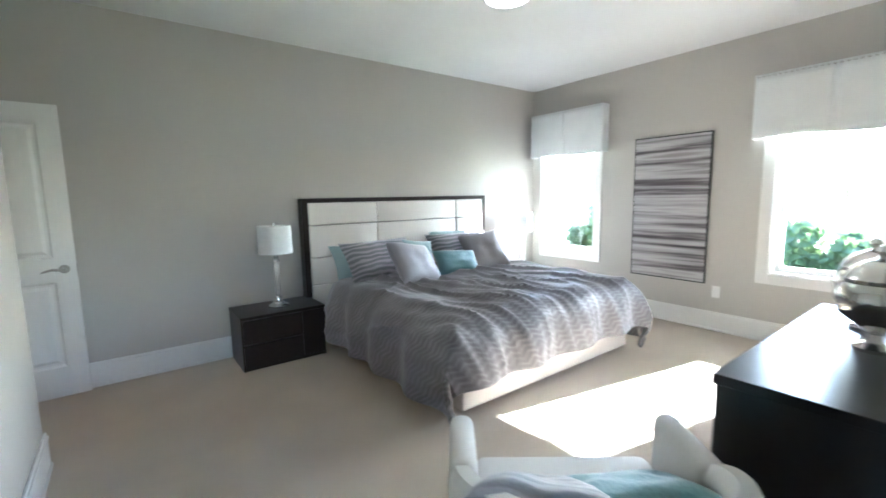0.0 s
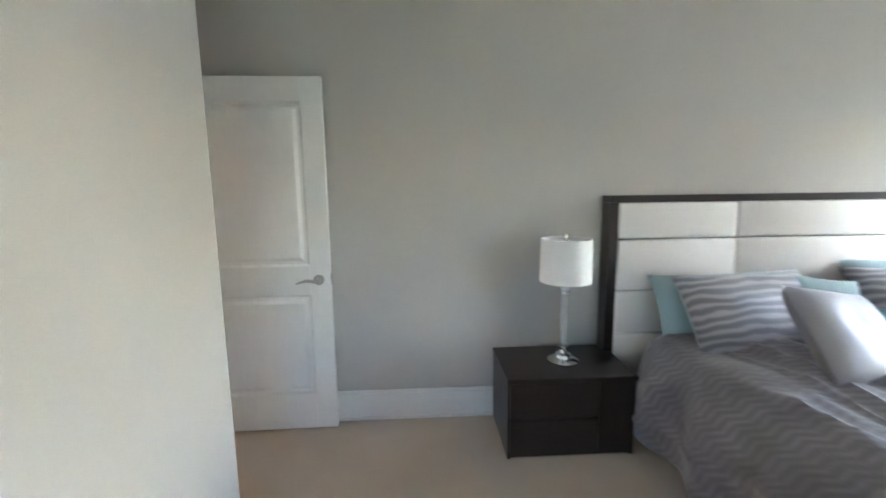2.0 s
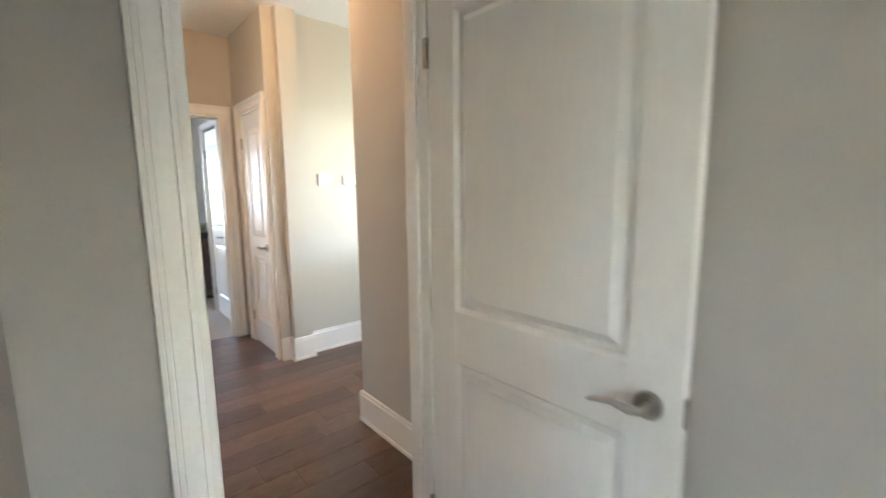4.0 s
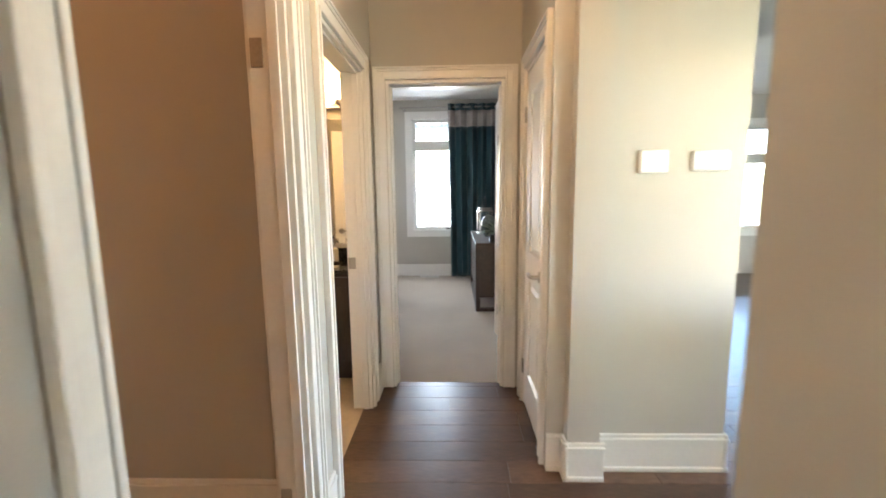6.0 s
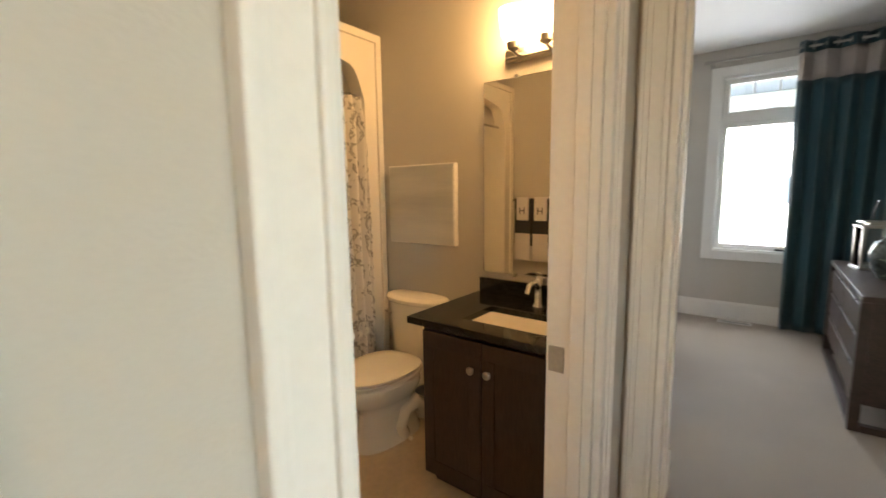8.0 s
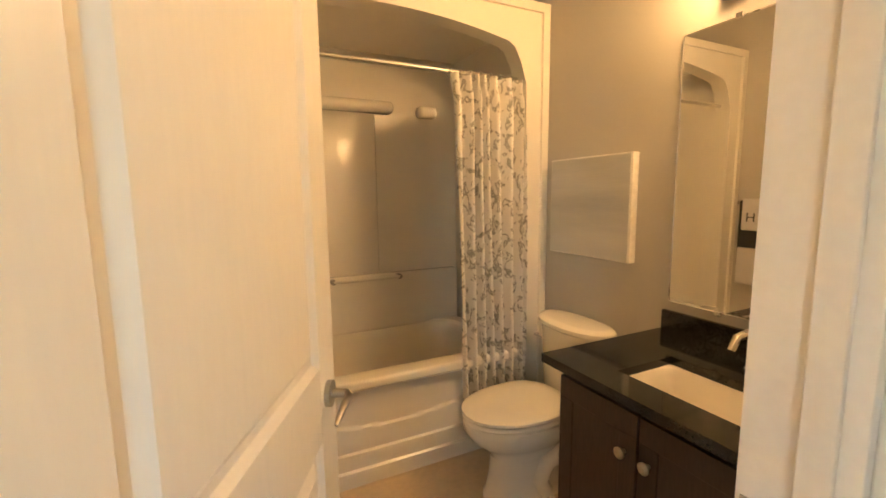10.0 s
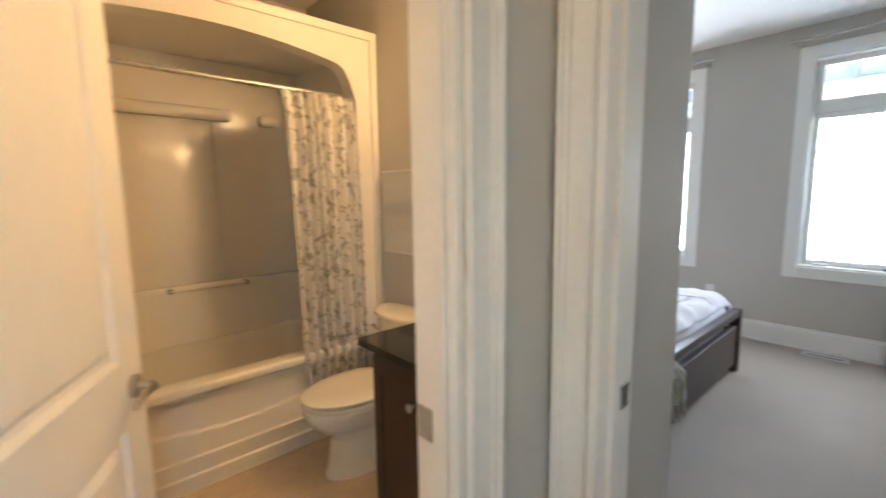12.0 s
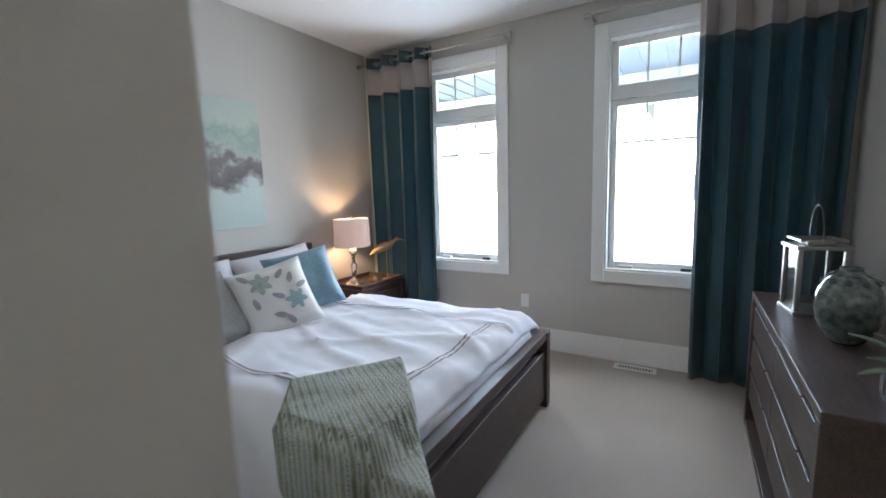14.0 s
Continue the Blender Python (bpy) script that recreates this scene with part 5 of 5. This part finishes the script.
# rows of open stitches between the ribs, their shade put into the colour
_x, _y, _z = position(THROW)
_rib = math_node(THROW, "SINE", math_node(THROW, "MULTIPLY", _x, 2 * math.pi / 0.030))
_stitch = math_node(THROW, "SINE", math_node(THROW, "MULTIPLY", math_node(THROW, "SUBTRACT", _y, _z), 2 * math.pi / 0.016))
_hole_shade = math_node(THROW, "MULTIPLY", math_node(THROW, "GREATER_THAN", _rib, 0.72), math_node(THROW, "GREATER_THAN", _stitch, -0.1))
_tint = math_node(THROW, "MULTIPLY", _rib, 0.18)
_mixed = math_node(THROW, "ADD", _tint, math_node(THROW, "ADD", math_node(THROW, "MULTIPLY", noise_value(THROW, 7.0), 0.9), 0.05))
ramp_by(THROW, math_node(THROW, "SUBTRACT", _mixed, math_node(THROW, "MULTIPLY", _hole_shade, 0.42)),
        [(0.10, (0.055, 0.055, 0.045)), (0.34, (0.22, 0.215, 0.13)), (0.50, (0.34, 0.35, 0.32)), (0.66, (0.42, 0.42, 0.38)), (0.80, (0.30, 0.29, 0.18))])


# local x of the throw runs across its stripes
def throw_at(u, v):
    ax, ay = 0.49 * u, 0.98 * v
    bx, by = -4.544 - 0.833 * ax, -1.75 + 0.553 * ax
    flat = (-4.355 - bx) / 0.74
    past = max(0.0, ay - flat)
    on = min(ay, flat)
    px, py = bx + 0.74 * on, by + 0.67 * on + 0.12 * past
    roll = min(past, 0.09)
    sink = min(0.10, 1.1 * max(0.0, by + 0.67 * on + 1.20))
    z = 0.630 - sink + 0.008 * noise.noise(Vector((px * 5, py * 5, 0))) - 0.5 * roll - max(0.0, past - 0.09)
    w = 0.014 * math.sin(u * 15 + v * 2) * min(1.0, past * 4)
    return Vector((px + 0.045 * min(1.0, past / 0.09) + w, py, max(z, 0.06)))


TURN = pose(0, 0, 0, 0, 0, 146)
bm = sheet(throw_at, 40, 70)
bm.transform(TURN.inverted())
th = empty("throw_blanket", "knitted grey green striped wool throw over the bed foot", "throw")
me_ob = solid(part("blanket", bm, THROW, th, smooth=True), 0.014)
me_ob.matrix_basis = TURN
for i in range(26):
    u = (i + 0.5) / 26
    p = throw_at(u, 1.0)
    part("fringe", tube([p, p + Vector((0.006 * math.sin(i * 3), 0.006, -0.04)), p + Vector((0.012 * math.cos(i * 5), 0.01, -0.09))], [0.006, 0.005, 0.003], 5), THROW, th)


def chest(x0, x1, y_front, y_back, top, label, name, cols, rows, leg=0.16):
    """A walnut chest on a sled frame; drawers face -y or +y by the order of front and back."""
    c = empty(name, label, name.replace("_", " "))
    s = 1 if y_back > y_front else -1

    def yy(a, b):
        return sorted((y_front + s * a, y_front + s * b))
    depth = abs(y_back - y_front)
    part("top", box(bmesh.new(), x0, x1, *yy(0, depth), top - 0.035, top, 0.004), WALNUT, c)
    for x in (x0, x1 - 0.05):
        part("post", box(bmesh.new(), x, x + 0.05, *yy(0.0, 0.05), 0, top - 0.035, 0.003), WALNUT, c)
        part("post", box(bmesh.new(), x, x + 0.05, *yy(depth - 0.05, depth), 0, top - 0.035, 0.003), WALNUT, c)
        part("foot_rail", box(bmesh.new(), x + 0.002, x + 0.048, *yy(0.05, depth - 0.05), 0, 0.04, 0.003), WALNUT, c)
    part("front_rail", box(bmesh.new(), x0 + 0.05, x1 - 0.05, *yy(0.002, 0.048), 0, 0.04, 0.003), WALNUT, c)
    part("carcass", box(bmesh.new(), x0 + 0.012, x1 - 0.012, *yy(0.03, depth - 0.005), leg, top - 0.035, 0.002), WALNUT, c)
    w, h = (x1 - x0 - 0.11) / cols, (top - 0.06 - leg) / rows
    for i in range(cols):
        for k in range(rows):
            a, z = x0 + 0.055 + i * w, leg + 0.01 + k * h
            d = part("drawer", box(bmesh.new(), a + 0.003, a + w - 0.003, *yy(0.010, 0.03), z + 0.003, z + h - 0.025, 0.003), WALNUT, c)
            part("pull", box(bmesh.new(), a + w * 0.3, a + w * 0.7, *yy(0.006, 0.02), z + h - 0.030, z + h - 0.018, 0.003), WALNUT, d)
    return c


chest(-6.31, -4.83, -0.03, 0.44, 0.78, "long brown walnut dresser with recessed drawers", "dresser", 2, 3)
chest(-6.78, -6.16, -2.77, -3.22, 0.55, "brown walnut nightstand with a tray top", "nightstand", 1, 2, 0.12)
tr = empty("tray", "low wooden tray on the nightstand", "tray")
part("rim", boxes((-6.77, -6.17, -2.80, -2.78, 0.552, 0.585), (-6.77, -6.17, -3.21, -3.19, 0.552, 0.585), (-6.77, -6.75, -3.19, -2.80, 0.552, 0.585), (-6.19, -6.17, -3.19, -2.80, 0.552, 0.585), bevel=0.002), WALNUT, tr)
table_lamp(-6.34, -3.02, 0.552, "lit chrome table lamp with a taupe drum shade", True, 0.165, 0.25, 0.27)
WOODY = mat("honey_wood", (0.36, 0.20, 0.08), 0.35, grain=20, vary=0.2, stretch=(1, 6, 6))
bird = tube([(-6.63 + 0.5 * k, -2.86 - 0.86 * k, z) for k, z in ((0.16, 0.80), (0.12, 0.828), (0.06, 0.862), (0.0, 0.885), (-0.05, 0.90), (-0.075, 0.925), (-0.105, 0.95), (-0.135, 0.945), (-0.20, 0.925))],
            [0.004, 0.022, 0.038, 0.040, 0.026, 0.015, 0.017, 0.006, 0.002], 14)
tube([(-6.63, -2.86, 0.85), (-6.63, -2.86, 0.57)], 0.004, 8, bird)
lathe([(0.05, 0.552), (0.05, 0.568), (0.01, 0.572)], 20, at=(-6.63, -2.86, 0), bm=bird)
tagged(link("bird_sculpture", bird, WOODY, smooth=True), "carved honey wood shore bird on a thin stand", "sculpture")
tagged(link("wooden_ball", lathe([(0.002, 0.0), (0.028, 0.012), (0.04, 0.04), (0.028, 0.068), (0.002, 0.08)], 18, at=(-6.44, -2.88, 0.552)), WOODY, smooth=True), "small round wooden ball on the tray", "ornament")

ART3 = mat("misty_lake_painting", (0.4, 0.45, 0.42), 0.6, grain=40, vary=0.1, bump=0.2)
_x, _y, _z = position(ART3)
_lvl = math_node(ART3, "MULTIPLY", math_node(ART3, "SUBTRACT", _z, 1.15), 1 / 0.95)
_rag = math_node(ART3, "ADD", math_node(ART3, "MULTIPLY", math_node(ART3, "SUBTRACT", noise_value(ART3, 4.5, 6.0), 0.5), 0.55), math_node(ART3, "MULTIPLY", math_node(ART3, "SUBTRACT", noise_value(ART3, 22.0, 4.0), 0.5), 0.16))
ramp_by(ART3, math_node(ART3, "ADD", _lvl, _rag), [(0.05, (0.40, 0.47, 0.43)), (0.30, (0.46, 0.51, 0.47)), (0.36, (0.28, 0.26, 0.25)), (0.42, (0.10, 0.08, 0.08)), (0.54, (0.17, 0.145, 0.14)),
                                                   (0.60, (0.38, 0.42, 0.37)), (0.70, (0.26, 0.34, 0.29)), (0.80, (0.45, 0.49, 0.41)), (0.95, (0.42, 0.48, 0.44))])
art = empty("painting", "pale green misty lakeside canvas painting", "painting")
part("canvas", box(bmesh.new(), -5.60, -4.74, -3.249, -3.217, 1.16, 2.085, 0.004), MATW, art)
part("picture", boxes((-5.598, -4.742, -3.217, -3.213, 1.162, 2.083)), ART3, art)


def curtain(y0, y1, label, waves, x=-6.80):
    """A grommet curtain in three sewn bands from top to floor."""
    c = empty("curtain", label, "curtain", group="bedroom curtains")

    def f(z_top, z_bot):
        def g(u, v):
            z = z_top + (z_bot - z_top) * v
            k = (2.66 - z) / 2.65
            ph = u * waves * 2 * math.pi + 0.5 * math.sin(u * 9 + k)
            amp = 0.050 + 0.012 * math.sin(u * 23) - 0.012 * k
            sp = 1.0 - 0.06 * k
            y = y0 + (y1 - y0) * (0.5 + (u - 0.5) * sp)
            return (x + amp * math.sin(ph) + 0.010 * k * noise.noise(Vector((u * 6, k * 3, waves))), y + 0.014 * math.sin(2 * ph), z)
        return g
    for nm, a, b, m in (("header", 2.665, 2.565, CURT), ("band", 2.565, 2.325, CURTB), ("body", 2.325, 0.012, CURT)):
        solid(part(nm, sheet(f(a, b), 160, 4 if nm != "body" else 30), m, c, "taupe satin band" if nm == "band" else "", True), 0.003, 0.0)
    n = waves * 2
    for i in range(n):
        y = y0 + (y1 - y0) * (i + 0.25) / n
        ring = sheet(lambda u, v, y=y: (x + (0.026 + 0.005 * math.cos(v * 2 * math.pi)) * math.cos(u * 2 * math.pi), y + 0.006 * math.sin(v * 2 * math.pi), 2.615 + (0.026 + 0.005 * math.cos(v * 2 * math.pi)) * math.sin(u * 2 * math.pi)), 16, 6)
        part("grommet", ring, NICKEL, c, "", True)
    return c


curtain(-3.12, -2.39, "dark teal grommet curtain with a taupe band beside the window", 4)
curtain(-0.35, 0.45, "wide dark teal grommet curtain with a taupe band", 5)
for y0, y1 in ((-3.22, -1.66), (-1.06, 0.48)):
    r = empty("curtain_rod", "brushed nickel curtain rod on wall brackets", "curtain rod")
    part("rod", tube([(-6.80, y0, 2.615), (-6.80, y1, 2.615)], 0.011, 12), NICKEL, r, "", True)
    for y in (y0, y1):
        part("finial", tube([(-6.80, y - 0.02, 2.615), (-6.80, y + 0.02, 2.615)], 0.018, 14), NICKEL, r, "", True)
    yb = y1 - 0.04 if y0 < -2 else y0 + 0.04
    part("bracket", boxes((-6.919, -6.79, yb - 0.006, yb + 0.006, 2.597, 2.609), (-6.919, -6.912, yb - 0.018, yb + 0.018, 2.57, 2.64)), NICKEL, r)

vt = empty("floor_vent", "white metal floor register in the carpet", "vent")
part("frame", boxes((-6.86, -6.76, -0.815, -0.79, 0.0, 0.006), (-6.86, -6.76, -0.545, -0.52, 0.0, 0.006), (-6.86, -6.84, -0.79, -0.545, 0.0, 0.006), (-6.78, -6.76, -0.79, -0.545, 0.0, 0.006)), PLASTIC, vt)
# black sheet under the slats in place of the duct's shade
part("duct_shade", boxes((-6.84, -6.78, -0.79, -0.545, 0.0, 0.001)), DARKP, vt)
for i in range(12):
    y = -0.785 + i * 0.0205
    part("slat", boxes((-6.84, -6.78, y, y + 0.009, 0.001, 0.005)), PLASTIC, vt)

# lantern, vase and plant on the dresser
la = empty("lantern", "brushed nickel candle lantern with glass sides and a loop handle", "lantern", pose(-5.93, 0.15, 0.78, 0, 0, 8))
w = 0.082
for x in (-w, w):
    for y in (-w, w):
        part("post", box(bmesh.new(), x - 0.010, x + 0.010, y - 0.010, y + 0.010, 0.02, 0.30, 0.002), STEEL, la)
part("base", box(bmesh.new(), -w - 0.016, w + 0.016, -w - 0.016, w + 0.016, 0.0, 0.02, 0.003), STEEL, la)
part("roof", box(bmesh.new(), -w - 0.018, w + 0.018, -w - 0.018, w + 0.018, 0.30, 0.318, 0.003), STEEL, la)
part("cap", boxes((-0.05, 0.05, -0.05, 0.05, 0.318, 0.335), (-0.085, 0.085, -0.085, 0.085, 0.335, 0.347), bevel=0.003), STEEL, la)
for q in ((-w + 0.01, w - 0.01, -w - 0.001, -w + 0.001), (-w + 0.01, w - 0.01, w - 0.001, w + 0.001), (-w - 0.001, -w + 0.001, -w + 0.01, w - 0.01), (w - 0.001, w + 0.001, -w + 0.01, w - 0.01)):
    part("pane", boxes((*q, 0.02, 0.30)), GLASS, la, "clear glass pane")
part("handle", tube([(0.07 * math.cos(a), 0, 0.345 + 0.15 * math.sin(a)) for a in [math.pi * i / 14 for i in range(15)]], 0.005, 8), BLACKF, la, "", True)
VASE = mat("mottled_green_glaze", (0.10, 0.13, 0.12), 0.12, grain=40, vary=0.5, bump=0.05, stain=14, stain_amount=0.4, coat=0.6)
va = empty("vase", "round mottled grey green glazed vase with pierced shoulder", "vase", pose(-5.50, 0.17, 0.78))
part("body", lathe([(0.055, 0.0), (0.075, 0.012), (0.115, 0.07), (0.132, 0.13), (0.124, 0.19), (0.094, 0.24), (0.055, 0.268), (0.045, 0.272), (0.046, 0.285), (0.036, 0.285), (0.034, 0.262)], 40, 0.76, 0.76), VASE, va, "", True)
# dark discs on the closed body, painted shade for the pierced holes
for k, (rr, zz, n) in enumerate(((0.072, 0.2615, 8), (0.105, 0.238, 11))):
    for i in range(n):
        a = 2 * math.pi * (i + 0.5 * k) / n
        hole_shade = part("hole_shade", lathe([(0.011, 0.0), (0.011, 0.003)], 10), DARKP, va)
        hole_shade.matrix_basis = pose(0.76 * rr * math.cos(a), 0.76 * rr * math.sin(a), zz - 0.001) @ Euler((0, radians(32 + 14 * k), a)).to_matrix().to_4x4()
SUCC = mat("pale_green_succulent", (0.20, 0.27, 0.19), 0.5, grain=30, vary=0.2, bump=0.05, stain=6, stain_amount=0.25)
pl = empty("potted_plant", "spiky pale green succulent in a dark pierced pot", "plant", pose(-4.93, 0.21, 0.78))
part("pot", box(bmesh.new(), -0.08, 0.08, -0.08, 0.08, 0.0, 0.085, 0.006), BLACKF, pl, "dark lattice pot")
for sx in (-1, 1):
    for i in range(4):
        part("lattice", boxes((-0.07 + i * 0.037, -0.07 + i * 0.037 + 0.026, sx * 0.081 - 0.003, sx * 0.081 + 0.003, 0.02, 0.065)), WALNUT, pl)
rng = random.Random(4)
for i in range(34):
    a, tilt, L = rng.uniform(0, 2 * math.pi), rng.uniform(0.25, 1.25), rng.uniform(0.13, 0.22)
    wd = rng.uniform(0.014, 0.022)
    bm = bmesh.new()

    def leaf_at(u, v, a=a, tilt=tilt, L=L, wd=wd):
        r = L * v
        width = wd * math.sin(math.pi * min(1.0, v * 0.86 + 0.14)) ** 0.8
        bend = tilt + 0.35 * v
        out, up = r * math.sin(bend), r * math.cos(bend)
        side = (u - 0.5) * 2 * width
        up += 0.35 * abs(side)
        return (out * math.cos(a) - side * math.sin(a), out * math.sin(a) + side * math.cos(a), 0.085 + up)
    solid(part("leaf", sheet(leaf_at, 4, 7, bm), SUCC, pl, smooth=True), 0.004)

# ---- outside ----
tagged(link("ground", sheet(lambda u, v: (-400 + 800 * u, -400 + 800 * v, -0.45), 8, 8), GRASS), "mown lawn round the house", "ground", kind="structure")
tagged(link("road", boxes((-27, -12.2, -120, 120, -0.60, -0.435)), CONC), "pale sunlit street beyond the porch", "road", kind="structure")
tagged(link("roof", boxes((-7.4, 6.5, -6.0, 6.1, H + 0.13, H + 0.30)), SHINGLE), "dark shingled house roof", "roof", kind="structure")
# made-up pale ground before the porch, reflects light into the second bedroom
tagged(link("pavement", boxes((-12.2, -8.6, -40, 40, -0.60, -0.430)), CONC), "pale concrete slab added to bounce light indoors", "pavement", kind="structure")
porch = empty("porch", "covered front porch with grey soffit, beam and column", "porch")
part("soffit", boxes((-8.6, -7.08, -5.0, 1.6, 2.55, 2.62)), SOFFIT, porch, "grey ribbed soffit")
for i in range(30):
    y = -4.9 + i * 0.215
    part("batten", boxes((-8.58, -7.09, y, y + 0.012, 2.538, 2.55)), SOFFIT, porch)
part("beam", boxes((-8.6, -8.45, -5.0, 1.6, 2.34, 2.55)), TRIM, porch, "white porch beam")
part("deck", boxes((-8.6, -7.08, -5.0, 1.6, -0.45, -0.10)), CONC, porch)
part("column", boxes((-8.60, -8.44, -3.26, -3.10, 0.85, 2.34), bevel=0.01), SIDING, porch, "square tapered column")
part("pier", boxes((-8.70, -8.34, -3.36, -2.92, -0.10, 0.80), bevel=0.02), STONE, porch, "stone pier")
part("pier_cap", boxes((-8.74, -8.30, -3.40, -2.88, 0.80, 0.86), bevel=0.01), CONC, porch)


def house(x, y, rz, label):
    h = empty("house", label, "house", pose(x, y, -0.45, 0, 0, rz))
    part("wall", boxes((-6, 6, -4, 4, 0, 5.6)), SIDING, h)
    bm = bmesh.new()
    vs = [bm.verts.new(p) for p in ((-6.5, -4.6, 5.6), (6.5, -4.6, 5.6), (6.5, 4.6, 5.6), (-6.5, 4.6, 5.6), (-3.5, 0, 8.6), (3.5, 0, 8.6))]
    for q in ((0, 1, 5, 4), (1, 2, 5), (2, 3, 4, 5), (3, 0, 4), (3, 2, 1, 0)):
        bm.faces.new([vs[i] for i in q])
    part("roof", bm, SHINGLE, h)
    for z in (1.0, 3.7):
        for wx in (-4, -1.4, 1.4, 4):
            wn = part("window", boxes((wx - 0.65, wx + 0.65, -4.06, -3.98, z, z + 1.4)), TRIM, h)
            part("pane", boxes((wx - 0.55, wx + 0.55, -4.08, -4.05, z + 0.1, z + 1.3)), DARKGL, wn)


house(-30, 4, 90, "pale two-storey house across the street")
house(-31, -15, 90, "pale two-storey house across the street")


def leaf_crown(bm, centre, r, n, size, seed):
    rg = random.Random(seed)
    verts, faces = [], []
    lobes = [(Vector((rg.gauss(0, 0.45), rg.gauss(0, 0.45), rg.gauss(0, 0.35))) * r, r * rg.uniform(0.35, 0.6)) for _ in range(9)]
    for _ in range(n):
        c, lr = rg.choice(lobes)
        d = Vector((rg.gauss(0, 1), rg.gauss(0, 1), rg.gauss(0, 1))).normalized() * lr * rg.uniform(0.6, 1.0)
        p = Vector(centre) + c + d
        a = Vector((rg.gauss(0, 1), rg.gauss(0, 1), rg.gauss(0, 1))).normalized()
        b = a.orthogonal().normalized()
        s = size * rg.uniform(0.6, 1.3)
        k = len(verts)
        verts += [p - a * s, p + b * s * 0.5, p + a * s, p - b * s * 0.5]
        faces.append((k, k + 1, k + 2, k + 3))
    return verts, faces


def tree(x, y, h, r, seed, label):
    t = empty("tree", label, "tree", pose(x, y, -0.45), "trees beyond the lawn")
    if h > 2.5:
        part("trunk", tube([(0, 0, 0), (0.05, 0.03, h * 0.3), (0.0, 0.08, h * 0.6), (0.05, 0, h * 0.85)], [0.16, 0.12, 0.08, 0.03], 10), BARK, t, "", True)
    v, f = leaf_crown(None, (0, 0, h * 0.68 if h > 2.5 else h * 0.5), r, 900, 0.16, seed)
    me = bpy.data.meshes.new("crown")
    me.from_pydata([tuple(p) for p in v], [], f)
    me.materials.append(LEAF)
    c = new("crown", me)
    c.parent = t


for x0_, x1_ in ((20, 26), (36, 58)):
    tagged(link("road", boxes((x0_, x1_, -120, 120, -0.60, -0.436)), CONC), "pale sunlit gravel drive beyond the lawn", "road", kind="structure")
for i, (x, y, h, r) in enumerate(((52, 4.5, 5.0, 2.2), (48, -1.0, 4.4, 1.8), (66, 14.0, 6.0, 2.8), (70, 21, 6.5, 2.8), (64, 0, 6, 2.6), (60, 30, 5.5, 2.4), (34, 9.5, 3.0, 1.3), (12.2, -2.1, 1.0, 0.7), (13.6, -0.9, 0.9, 0.7), (12.8, -3.2, 0.9, 0.7), (15.5, 0.5, 1.0, 0.7), (14.0, 4.6, 1.2, 0.9))):
    tree(x, y, h, r, 20 + i, "leafy green tree on the lawn" if h > 2.5 else "low rounded green garden shrub")

# ---- hall planks, laid across the hall ----
rp = random.Random(9)
PW = 0.165
shared = {}
x = 0.148
row = 0
while x > -3.05:
    y = -0.85 - rp.uniform(0.0, 0.9)
    x0 = max(x - PW + 0.0012, -3.05)
    while y < 2.8:
        L = rp.choice((0.7, 0.9, 1.2))
        y0, y1 = max(y, -0.85), min(y + L - 0.0012, 2.8)
        if y1 - y0 > 0.05:
            key = (round(x - x0, 4), round(y1 - y0, 3))
            if key not in shared:
                b = box(bmesh.new(), -key[0] / 2, key[0] / 2, -key[1] / 2, key[1] / 2, -0.012, 0.0, 0.0015, 1)
                me = bpy.data.meshes.new("plank")
                b.to_mesh(me)
                b.free()
                me.materials.append(PLANK)
                shared[key] = me
            o = new("plank", shared[key])
            o.location = ((x + x0) / 2, (y0 + y1) / 2, 0.0)
            o.parent = floor_hall
        y += L
    x -= PW
    row += 1
